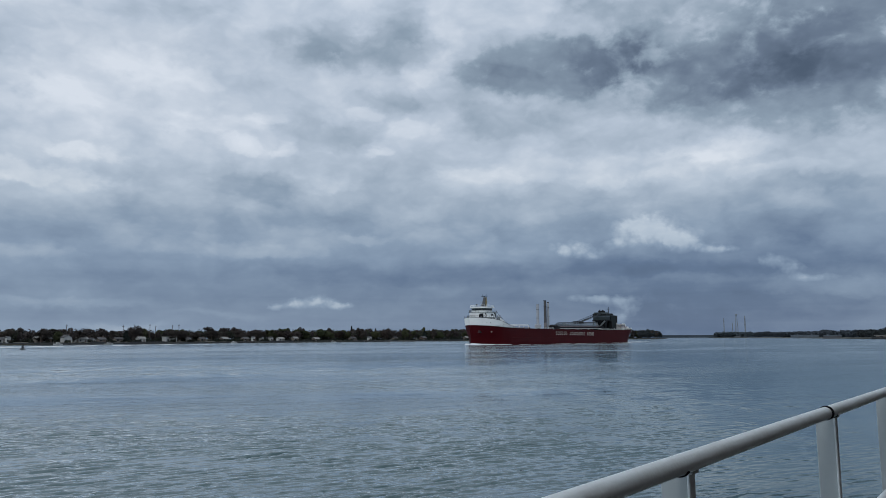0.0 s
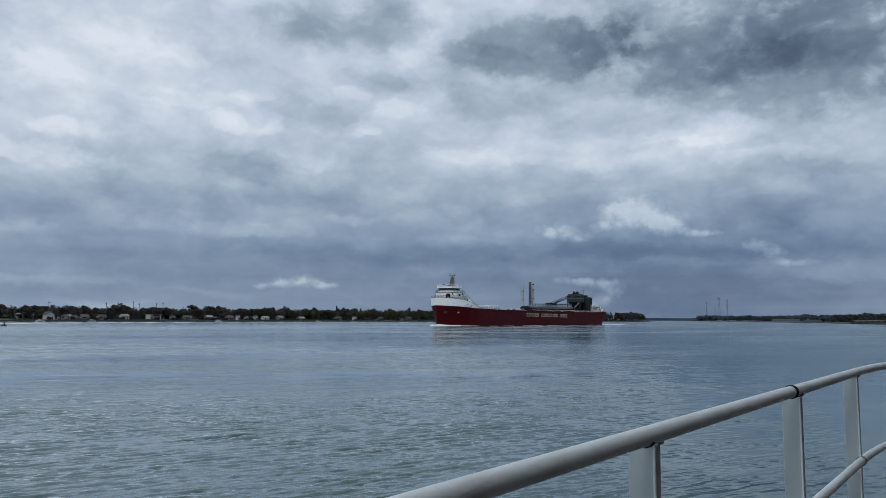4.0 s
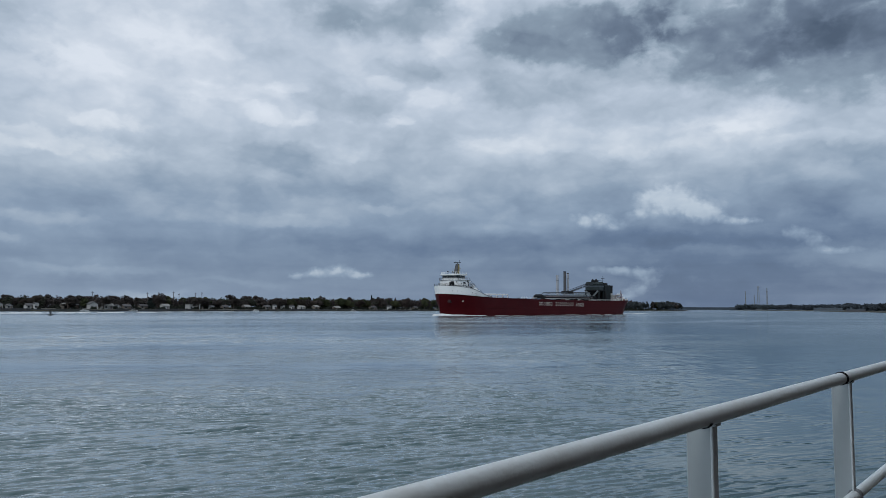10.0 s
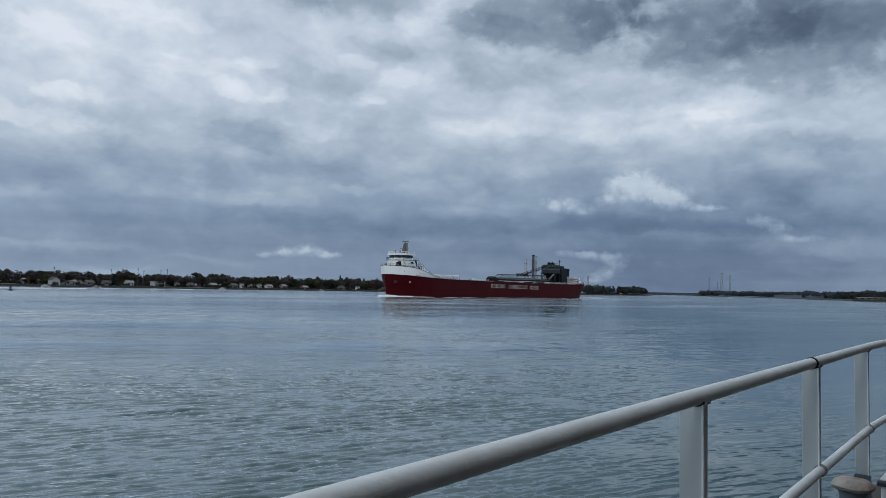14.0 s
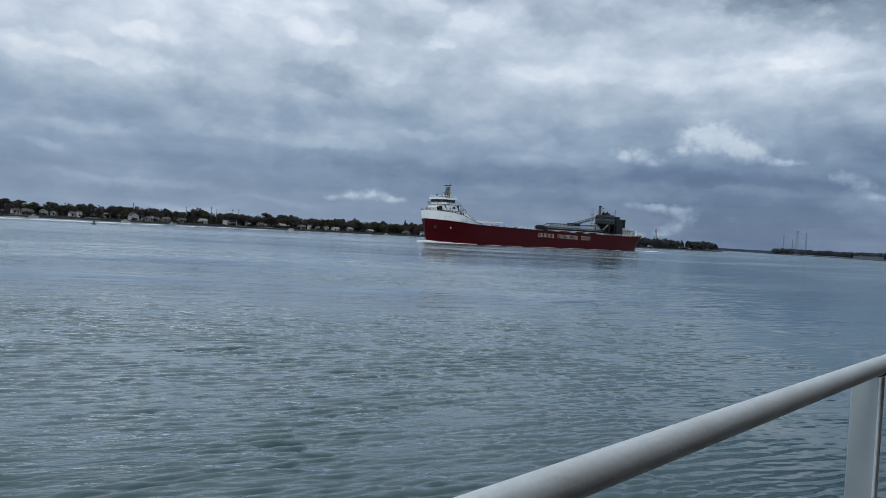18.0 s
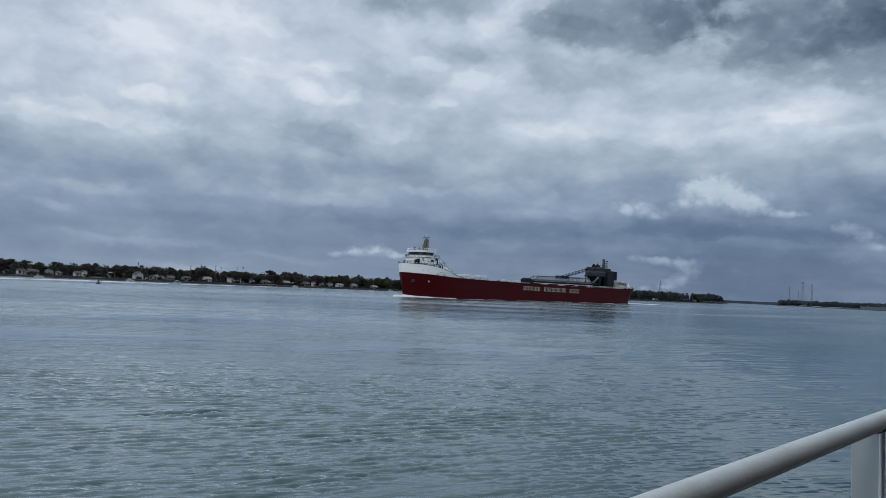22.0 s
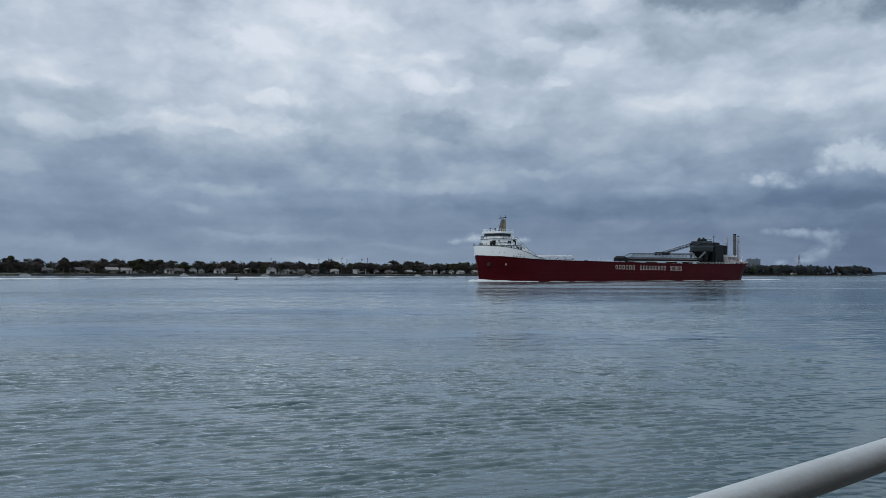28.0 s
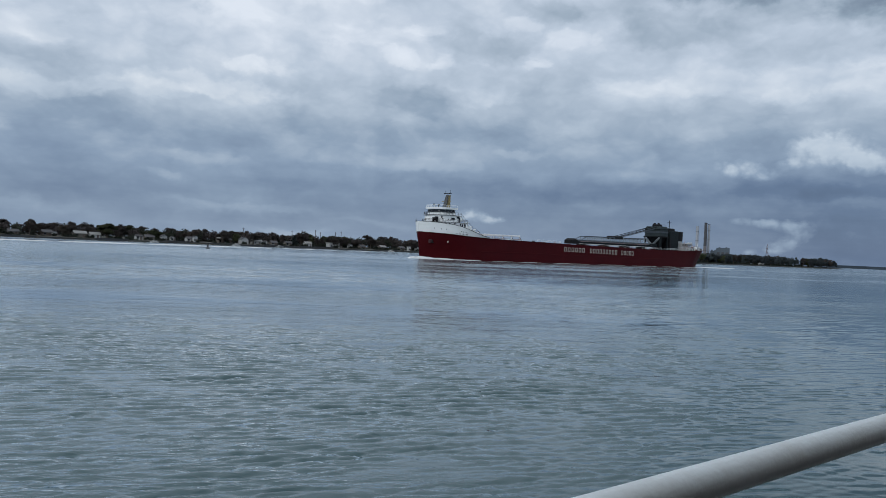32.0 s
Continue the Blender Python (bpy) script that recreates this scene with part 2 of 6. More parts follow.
LOW = [(0.0, (62, 80, 108)), (0.25, (92, 112, 142)), (0.5, (134, 153, 177)), (0.75, (179, 193, 208)), (1.0, (222, 228, 232))]
HIGH = [(0.0, (76, 90, 109)), (0.25, (105, 120, 140)), (0.5, (143, 160, 177)), (0.75, (184, 197, 213)), (1.0, (219, 227, 238))]
for node, tints in ((shade, LOW), (grey, HIGH)):
    while len(node.color_ramp.elements) < len(tints):
        node.color_ramp.elements.new(0.5)
    for e, (at, v) in zip(node.color_ramp.elements, tints):
        e.position, e.color = at, srgb(*v)
blend = wn("ShaderNodeMix")
blend.data_type = "RGBA"
wt.links.new(wmath("DIVIDE", wmath("SUBTRACT", elev, 6.0), 9.0, clamp=True), blend.inputs["Factor"])
wt.links.new(shade.outputs[0], blend.inputs["A"])
wt.links.new(grey.outputs[0], blend.inputs["B"])
# brightness added to the unseen sky, towards zenith and downriver, to lighten the water
thin = wmath("SUBTRACT", 1.0, wmath("MULTIPLY", wmath("MULTIPLY", wmath("ADD", azim, 20.0), 0.02, clamp=True), 0.7))
lift = wmath("MULTIPLY_ADD", wmath("MULTIPLY", wmath("MULTIPLY", wmath("SUBTRACT", elev, 22.0), 0.03, clamp=True), thin), ZENITH, 1.0)
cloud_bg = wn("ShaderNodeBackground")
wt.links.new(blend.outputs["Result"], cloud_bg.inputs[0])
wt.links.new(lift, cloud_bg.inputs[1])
sky = wn("ShaderNodeTexSky")
sky.sky_type, sky.sun_disc = "NISHITA", False
sky.sun_elevation, sky.sun_rotation = radians(38), radians(204)
sky_bg = wn("ShaderNodeBackground")
wt.links.new(sky.outputs[0], sky_bg.inputs[0])
sky_bg.inputs[1].default_value = 0.1
mixer = wn("ShaderNodeMixShader")
mixer.inputs[0].default_value = 0.95
wt.links.new(sky_bg.outputs[0], mixer.inputs[1])
wt.links.new(cloud_bg.outputs[0], mixer.inputs[2])
out = wn("ShaderNodeOutputWorld")
wt.links.new(mixer.outputs[0], out.inputs[0])
world.cycles.sampling_method, world.cycles.sample_map_resolution = "MANUAL", 512

sun = new("sun", bpy.data.lights.new("sun", "SUN"))
sun.data.energy, sun.data.angle, sun.data.color = SUN, radians(25), (1.0, 0.98, 0.96)
sun.matrix_world = look((-50, -110, 95), (0, 0, 0))

# ---- materials ----


def material(name, colour, rough=0.6, metal=0.0, vary=0.25, scale=3.0, bump=0.0, bump_scale=40.0, second=None, objvary=0.0, coords="Object", spec=0.5):
    """A painted, wooden or mineral surface: colour with stains at two scales and fine relief."""
    m = bpy.data.materials.new(name)
    m.use_nodes = True
    nt = m.node_tree
    bsdf = nt.nodes["Principled BSDF"]
    bsdf.inputs["Roughness"].default_value, bsdf.inputs["Metallic"].default_value = rough, metal
    bsdf.inputs["Specular IOR Level"].default_value = spec
    tex = nt.nodes.new("ShaderNodeTexCoord")

    def nz(s, d):
        n = nt.nodes.new("ShaderNodeTexNoise")
        n.inputs["Scale"].default_value, n.inputs["Detail"].default_value = s, d
        n.inputs["Roughness"].default_value = 0.6
        nt.links.new(tex.outputs[coords], n.inputs["Vector"])
        return n.outputs[0]

    a, b = nz(scale, 4), nz(scale * 9, 5)
    add = nt.nodes.new("ShaderNodeMath")
    add.operation = "MULTIPLY_ADD"
    add.inputs[1].default_value = 0.4
    nt.links.new(b, add.inputs[0])
    nt.links.new(a, add.inputs[2])
    fac = nt.nodes.new("ShaderNodeMapRange")
    fac.inputs["From Min"].default_value, fac.inputs["From Max"].default_value = 0.45, 0.95
    nt.links.new(add.outputs[0], fac.inputs["Value"])
    mix = nt.nodes.new("ShaderNodeMix")
    mix.data_type = "RGBA"
    dark = tuple(c * (1 - vary) for c in colour)
    mix.inputs["A"].default_value = (*(second or dark), 1)
    mix.inputs["B"].default_value = (*colour, 1)
    nt.links.new(fac.outputs[0], mix.inputs["Factor"])
    col = mix.outputs["Result"]
    if objvary:
        info = nt.nodes.new("ShaderNodeObjectInfo")
        hsv = nt.nodes.new("ShaderNodeHueSaturation")
        for k, (lo, hi) in (("Value", (1 - objvary, 1 + objvary)), ("Hue", (0.5 - objvary * 0.07, 0.5 + objvary * 0.07))):
            r = nt.nodes.new("ShaderNodeMapRange")
            r.inputs["To Min"].default_value, r.inputs["To Max"].default_value = lo, hi
            src = info.outputs["Random"]
            if k == "Hue":
                w = nt.nodes.new("ShaderNodeTexWhiteNoise")
                w.noise_dimensions = "1D"
                nt.links.new(src, w.inputs["W"])
                src = w.outputs["Value"]
            nt.links.new(src, r.inputs["Value"])
            nt.links.new(r.outputs[0], hsv.inputs[k])
        nt.links.new(col, hsv.inputs["Color"])
        col = hsv.outputs[0]
    nt.links.new(col, bsdf.inputs["Base Color"])
    if bump:
        bp = nt.nodes.new("ShaderNodeBump")
        bp.inputs["Strength"].default_value, bp.inputs["Distance"].default_value = bump, 0.02
        nt.links.new(nz(bump_scale, 4), bp.inputs["Height"])
        nt.links.new(bp.outputs[0], bsdf.inputs["Normal"])
    return m


def foliage(name, colour, crown=False, vary=0.45, scale=0.4, objvary=0.3):
    """Leaf or twig masses: each blade takes much of the light of the crown round it."""
    m = material(name, colour, 0.9, vary=vary, scale=scale, objvary=objvary, spec=0.1)
    nt = m.node_tree

    def vm(op, a, b):
        n = nt.nodes.new("ShaderNodeVectorMath")
        n.operation = op
        for i, v in enumerate((a, b)):
            if isinstance(v, tuple):
                n.inputs[i].default_value = v
            else:
                nt.links.new(v, n.inputs[i])
        return n.outputs[0]
    geo = nt.nodes.new("ShaderNodeNewGeometry")
    n = vm("ADD", vm("MULTIPLY", geo.outputs["Normal"], (0.45, 0.45, 0.45)), (0.0, 0.0, 0.22))
    if crown:
        tex = nt.nodes.new("ShaderNodeTexCoord")
        way = nt.nodes.new("ShaderNodeVectorTransform")
        way.vector_type, way.convert_from, way.convert_to = "VECTOR", "OBJECT", "WORLD"
        nt.links.new(vm("MULTIPLY", vm("SUBTRACT", tex.outputs["Object"], (0, 0, 6.5)), (0.16, 0.16, 0.13)), way.inputs[0])
        n = vm("ADD", n, way.outputs[0])
    unit = nt.nodes.new("ShaderNodeVectorMath")
    unit.operation = "NORMALIZE"
    nt.links.new(n, unit.inputs[0])
    nt.links.new(unit.outputs[0], nt.nodes["Principled BSDF"].inputs["Normal"])
    return m


def water_material():
    m = bpy.data.materials.new("river_water")
    m.use_nodes = True
    nt = m.node_tree
    nt.nodes.remove(nt.nodes["Principled BSDF"])
    body = nt.nodes.new("ShaderNodeBsdfDiffuse")
    body.inputs["Color"].default_value = WATER
    gloss = nt.nodes.new("ShaderNodeBsdfGlossy")
    gloss.inputs["Color"].default_value = (0.92, 0.962, 0.985, 1)
    fres = nt.nodes.new("ShaderNodeFresnel")
    fres.inputs["IOR"].default_value = 1.333
    both = nt.nodes.new("ShaderNodeMixShader")
    tex = nt.nodes.new("ShaderNodeTexCoord")

    def nz(scale, sx, sy, detail, rot=0.0, rough=0.55, distort=0.0):
        mp = nt.nodes.new("ShaderNodeMapping")
        mp.vector_type = "TEXTURE"
        mp.inputs["Scale"].default_value = (sx, sy, 1)
        mp.inputs["Rotation"].default_value = (0, 0, radians(rot))
        nt.links.new(tex.outputs["Object"], mp.inputs[0])
        n = nt.nodes.new("ShaderNodeTexNoise")
        n.noise_dimensions = "2D"
        n.inputs["Scale"].default_value, n.inputs["Detail"].default_value = scale, detail
        n.inputs["Roughness"].default_value, n.inputs["Distortion"].default_value = rough, distort
        nt.links.new(mp.outputs[0], n.inputs["Vector"])
        return n.outputs[0]

    def mt(op, a, b, c=None):
        n = nt.nodes.new("ShaderNodeMath")
        n.operation = op
        for i, v in enumerate((a, b, c)):
            if v is None:
                continue
            if isinstance(v, (int, float)):
                n.inputs[i].default_value = v
            else:
                nt.links.new(v, n.inputs[i])
        return n.outputs[0]

    # ripples, chop and slow swell; calmer and rougher lanes run down the river
    ripple = nz(3.6, 2.4, 0.7, 4.0, 18, 0.6, 0.3)
    chop = nz(0.8, 3.0, 0.75, 5.0, 20, 0.56, 0.4)
    swell = nz(0.12, 1.8, 0.7, 3.0, 30)
    lanes = nz(0.02, 4.0, 0.75, 4.0, RIVER_RUN, 0.6, 0.6)
    streaks = nz(0.07, 9.0, 0.9, 3.0, 14, 0.5, 0.3)
    lanes = mt("MULTIPLY_ADD", mt("SUBTRACT", streaks, 0.5), 0.9, lanes)
    lane = nt.nodes.new("ShaderNodeMapRange")
    lane.inputs["From Min"].default_value, lane.inputs["From Max"].default_value = 0.36, 0.64
    lane.inputs["To Min"].default_value, lane.inputs["To Max"].default_value = 0.30, 2.0
    nt.links.new(lanes, lane.inputs["Value"])
    split = nt.nodes.new("ShaderNodeSeparateXYZ")
    nt.links.new(tex.outputs["Object"], split.inputs[0])
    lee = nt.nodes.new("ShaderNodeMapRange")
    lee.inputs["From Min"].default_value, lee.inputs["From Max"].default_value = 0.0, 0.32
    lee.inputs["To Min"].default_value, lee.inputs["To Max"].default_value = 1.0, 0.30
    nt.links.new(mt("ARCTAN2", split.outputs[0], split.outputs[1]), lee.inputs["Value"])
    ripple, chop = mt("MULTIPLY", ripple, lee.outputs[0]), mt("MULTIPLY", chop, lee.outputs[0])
    height = mt("ADD", mt("MULTIPLY", ripple, RIPPLE), mt("MULTIPLY", chop, CHOP))
    height = mt("ADD", mt("MULTIPLY", height, lane.outputs[0]), mt("MULTIPLY", swell, SWELL))
    bp = nt.nodes.new("ShaderNodeBump")
    bp.inputs["Strength"].default_value, bp.inputs["Distance"].default_value = 1.0, 1.0
    nt.links.new(height, bp.inputs["Height"])
    nt.links.new(bp.outputs[0], gloss.inputs["Normal"])
    nt.links.new(bp.outputs[0], fres.inputs["Normal"])
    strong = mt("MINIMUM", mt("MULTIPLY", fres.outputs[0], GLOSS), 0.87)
    nt.links.new(body.outputs[0], both.inputs[1])
    nt.links.new(gloss.outputs[0], both.inputs[2])
    nt.links.new(both.outputs[0], nt.nodes["Material Output"].inputs["Surface"])
    # waves too small to stand alone far out act as roughness
    dist = nt.nodes.new("ShaderNodeVectorMath")
    dist.operation = "LENGTH"
    nt.links.new(tex.outputs["Object"], dist.inputs[0])
    def band(near, far, lo, hi):
        n = nt.nodes.new("ShaderNodeMapRange")
        n.interpolation_type = "SMOOTHSTEP"
        n.inputs["From Min"].default_value, n.inputs["From Max"].default_value = near, far
        n.inputs["To Min"].default_value, n.inputs["To Max"].default_value = lo, hi
        nt.links.new(dist.outputs["Value"], n.inputs["Value"])
        return n.outputs[0]

    grain = mt("ADD", band(10.0, 45.0, 0.03, 0.08), band(70.0, 220.0, 0.0, 0.04))
    # reflection is weakened by place near the quay, up the river, to darken the water
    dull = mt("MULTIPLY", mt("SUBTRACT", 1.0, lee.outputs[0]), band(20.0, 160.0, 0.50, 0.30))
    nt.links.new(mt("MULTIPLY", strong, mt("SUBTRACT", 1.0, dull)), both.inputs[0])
    nt.links.new(mt("MULTIPLY", grain, mt("MULTIPLY_ADD", lane.outputs[0], 0.3, 0.80)), gloss.inputs["Roughness"])
    return m


WATER = (0.030, 0.066, 0.072, 1)
RIPPLE, CHOP, SWELL, RIVER_RUN, WAVES, GLOSS = 0.013, 0.085, 0.05, 53.55, 0.041, 1.60
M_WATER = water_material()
M_RAIL = material("white_rail_paint", (0.72, 0.785, 0.80), 0.42, vary=0.14, scale=7, bump=0.14, bump_scale=110, second=(0.58, 0.61, 0.60))
# post colour is set darker than the rail's
M_POST = material("grey_white_post", (0.42, 0.47, 0.48), 0.45, vary=0.12, scale=3, bump=0.05, bump_scale=90)
M_BOOT = material("blue_grey_foot_paint", (0.10, 0.125, 0.15), 0.55, vary=0.25, scale=6, bump=0.2)
M_BLACK = material("black_rubber", (0.008, 0.008, 0.009), 0.9, vary=0.2, spec=0.1)
M_STEEL = material("dull_steel", (0.30, 0.31, 0.32), 0.45, metal=0.7, vary=0.3, scale=8)
M_CONCRETE = material("worn_deck_paint", (0.06, 0.055, 0.048), 0.85, vary=0.3, scale=1.2, bump=0.5, bump_scale=30)
M_BUFF = material("weathered_buff_cap", (0.42, 0.385, 0.34), 0.8, vary=0.45, scale=14, bump=0.6, bump_scale=60, second=(0.22, 0.18, 0.15))
M_DECKBOX = material("pale_grey_paint", (0.52, 0.54, 0.55), 0.5, vary=0.15, scale=4)
M_NAVY = material("dark_navy_steel", (0.02, 0.028, 0.04), 0.5, vary=0.3, scale=6)
M_HULL = material("red_oxide_hull", HULL_RED, 0.6, vary=0.35, scale=0.09, bump=0.08, bump_scale=1.2, second=(0.040, 0.0028, 0.0046), spec=0.06)
M_HULLTOP = material("lighter_red_sheer_strake", (0.066, 0.0055, 0.0075), 0.6, vary=0.4, scale=0.12, spec=0.06)
M_RUST_PAINT = material("pinkish_weathered_paint", (0.30, 0.22, 0.22), 0.7, vary=0.3, scale=0.5)
M_LINE = material("dark_rail_paint", (0.05, 0.055, 0.06), 0.6, vary=0.2, scale=0.5)
M_ANCHOR = material("recess_shade_red", (0.035, 0.006, 0.008), 0.7, vary=0.2)
M_WHITE = material("white_ship_paint", (0.74, 0.77, 0.77), 0.5, vary=0.10, scale=0.35)
M_GLASS = material("dark_window_glass", (0.012, 0.016, 0.02), 0.08, vary=0.1)
M_YELLOW = material("buff_yellow_mast", (0.20, 0.155, 0.06), 0.6, vary=0.2, scale=0.8)
M_DARK = material("dark_green_grey_steel", (0.011, 0.017, 0.019), 0.65, vary=0.35, scale=0.4, spec=0.15)
M_HOUSE = material("grey_green_house_steel", (0.034, 0.047, 0.050), 0.6, vary=0.35, scale=0.4, spec=0.15)
M_BOOM = material("grey_blue_boom_steel", (0.045, 0.062, 0.082), 0.6, vary=0.3, scale=0.6)
M_BRACE = material("pale_grey_green_steel", (0.15, 0.18, 0.19), 0.6, vary=0.25, scale=0.6)
M_SHIPDECK = material("brown_red_deck", (0.13, 0.04, 0.032), 0.75, vary=0.4, scale=0.3)
M_SOOT = material("black_funnel", (0.009, 0.010, 0.012), 0.6, vary=0.2, spec=0.15)
M_BOAT = material("grey_white_lifeboat", (0.34, 0.35, 0.35), 0.5, vary=0.15)
M_FOAM = material("white_foam", (0.62, 0.65, 0.66), 0.8, vary=0.2, scale=1.5, bump=0.5, bump_scale=3)
M_PALELINE = material("pale_line_white", (0.60, 0.62, 0.63), 0.8, vary=0.3, scale=0.3)
M_LETTER = material("cream_lettering", (0.50, 0.47, 0.42), 0.6, vary=0.15, scale=0.6)
M_BANK = material("dark_bank_earth", (0.034, 0.037, 0.037), 0.9, vary=0.4, scale=0.08, second=(0.045, 0.048, 0.042))
M_GRASS = material("grassy_land", (0.030, 0.037, 0.027), 0.9, vary=0.4, scale=0.05, second=(0.05, 0.042, 0.03))
M_SEAWALL = material("dark_steel_seawall", (0.034, 0.037, 0.042), 0.8, vary=0.4, scale=0.2)
M_BARK = material("grey_brown_bark", (0.075, 0.062, 0.052), 0.9, vary=0.35, scale=2)
M_TWIG = foliage("bare_brown_twigs", (0.064, 0.056, 0.052), True)
M_RUST = foliage("rusty_budding_twigs", (0.064, 0.052, 0.045), True)
M_LEAF = foliage("dull_olive_leaves", (0.062, 0.071, 0.038), True, objvary=0.35)
M_PINE = foliage("dark_evergreen", (0.026, 0.036, 0.034), True, objvary=0.25)
M_WOODTWIG = foliage("bare_brown_woods", (0.056, 0.050, 0.048), scale=0.06)
M_WOODLEAF = foliage("olive_woods", (0.050, 0.056, 0.042), scale=0.06)
M_BRUSH = foliage("dark_green_brush", (0.034, 0.042, 0.032), scale=0.06)
# the haze of distance is put into these two wood colours
M_FARWOOD = foliage("far_woods_haze_tint", (0.046, 0.060, 0.070), vary=0.15, scale=0.03)
M_HAZEWOOD = foliage("dark_woods_haze_tint", (0.044, 0.054, 0.058), vary=0.3, scale=0.05)
M_SIDING = material("white_siding", (0.38, 0.39, 0.39), 0.7, vary=0.12, scale=0.4, objvary=0.06)
M_TAN = material("tan_siding", (0.13, 0.115, 0.10), 0.75, vary=0.2, scale=0.4, objvary=0.25)
M_BRICK = material("brown_brick", (0.10, 0.072, 0.06), 0.85, vary=0.3, scale=0.6, objvary=0.2)
M_DARKBRICK = material("dark_brick", (0.06, 0.045, 0.04), 0.85, vary=0.3, scale=1.5, bump=0.4)
M_ROOF = material("grey_shingle", (0.060, 0.060, 0.063), 0.85, vary=0.3, scale=0.5, objvary=0.3)
M_PALEROOF = material("pale_roof", (0.21, 0.21, 0.20), 0.7, vary=0.15, scale=0.3)
M_STACKDARK = material("dark_chimney_concrete", (0.075, 0.08, 0.09), 0.85, vary=0.2, scale=0.05)
M_STACKWARM = material("warm_grey_chimney", (0.19, 0.18, 0.185), 0.85, vary=0.15, scale=0.05)
M_STACKPALE = material("pale_chimney_concrete", (0.36, 0.39, 0.43), 0.85, vary=0.15, scale=0.05)
# these three colours carry the blue haze of distance
M_PLANT = material("far_cladding_haze_tint", (0.105, 0.135, 0.165), 0.85, vary=0.2, scale=0.03)
M_HAZE = material("far_steel_haze_tint", (0.22, 0.255, 0.29), 0.9, vary=0.15, scale=0.03, spec=0.1)
M_FARLAND = material("far_land_haze_tint", (0.042, 0.060, 0.080), 0.95, vary=0.15, scale=0.01)
M_REDWHITE = material("faded_red_tower_paint", (0.13, 0.075, 0.075), 0.6, vary=0.2, scale=0.2)
M_GREEN = material("dark_green_buoy_paint", (0.010, 0.016, 0.017), 0.6, vary=0.3, scale=2)


# ---- mesh helpers ----
class Shape:
    """Vertices and faces of one part."""

    def __init__(self):
        self.v, self.f, self.smooth = [], [], False

    def add(self, verts, faces):
        k = len(self.v)
        self.v += [tuple(p) for p in verts]
        self.f += [tuple(i + k for i in f) for f in faces]
        return self

    def box(self, x0, x1, y0, y1, z0, z1):
        return self.add([(x, y, z) for z in (z0, z1) for x, y in ((x0, y0), (x1, y0), (x1, y1), (x0, y1))],
                        [(3, 2, 1, 0), (4, 5, 6, 7), (0, 1, 5, 4), (1, 2, 6, 5), (2, 3, 7, 6), (3, 0, 4, 7)])

    def chamfer(self, x0, x1, y0, y1, z0, z1, c):
        """A box with its upright and upper edges taken off by c."""
        def ring(i, z):
            return [(x0 + i + c, y0 + i, z), (x1 - i - c, y0 + i, z), (x1 - i, y0 + i + c, z), (x1 - i, y1 - i - c, z),
                    (x1 - i - c, y1 - i, z), (x0 + i + c, y1 - i, z), (x0 + i, y1 - i - c, z), (x0 + i, y0 + i + c, z)]
        return self.loft([ring(0, z0), ring(0, z1 - c), ring(c, z1)])

    def loft(self, rings, closed=True, caps=True):
        n, verts, faces = len(rings[0]), [p for r in rings for p in r], []
        for i in range(len(rings) - 1):
            for j in range(n if closed else n - 1):
                k = (j + 1) % n
                faces.append((i * n + j, i * n + k, (i + 1) * n + k, (i + 1) * n + j))
        if caps and closed:
            faces += [tuple(reversed(range(n))), tuple(range((len(rings) - 1) * n, len(rings) * n))]
        return self.add(verts, faces)

    def tube(self, a, b, r0, r1=None, n=8, caps=True):
        a, b = Vector(a), Vector(b)
        q = (b - a).to_track_quat("Z", "Y")
        r1 = r0 if r1 is None else r1
        return self.loft([[p + q @ Vector((r * math.cos(t), r * math.sin(t), 0)) for t in (2 * math.pi * i / n for i in range(n))] for p, r in ((a, r0), (b, r1))], caps=caps)

    def turned(self, profile, n=16, x=0.0, y=0.0):
        return self.loft([[(x + r * math.cos(2 * math.pi * i / n), y + r * math.sin(2 * math.pi * i / n), z) for i in range(n)] for r, z in profile])

    def mesh(self, name, mat):
        me = bpy.data.meshes.new(name)
        me.from_pydata(self.v, [], self.f)
        me.materials.append(mat)
        if self.smooth:
            me.polygons.foreach_set("use_smooth", [True] * len(me.polygons))
            me.set_sharp_from_angle(angle=radians(40))
        me.update()
        return me


def part(name, sh, mat, parent=None, label="", smooth=False):
    """One mesh object under a thing or a part."""
    sh.smooth = smooth or sh.smooth
    ob = new(name, sh.mesh(name, mat))
    ob.parent = parent
    return tagged(ob, label)


def thing(name, label, category, group="", kind=""):
    return tagged(new(name), label, category, group, kind)


def structure(name, sh, mat, label, category, smooth=False):
    return tagged(part(name, sh, mat, smooth=smooth), label, category, kind="structure")


# ---- the river and the banks ----
RIVER = 53.55                     # the river's run, degrees from the x axis
ALONG = Vector((math.cos(radians(RIVER)), math.sin(radians(RIVER)), 0))
ACROSS = Vector((-ALONG.y, ALONG.x, 0))


def bank_point(along, across, z=0.0):
    return ALONG * along + ACROSS * across + Vector((0, 0, z))


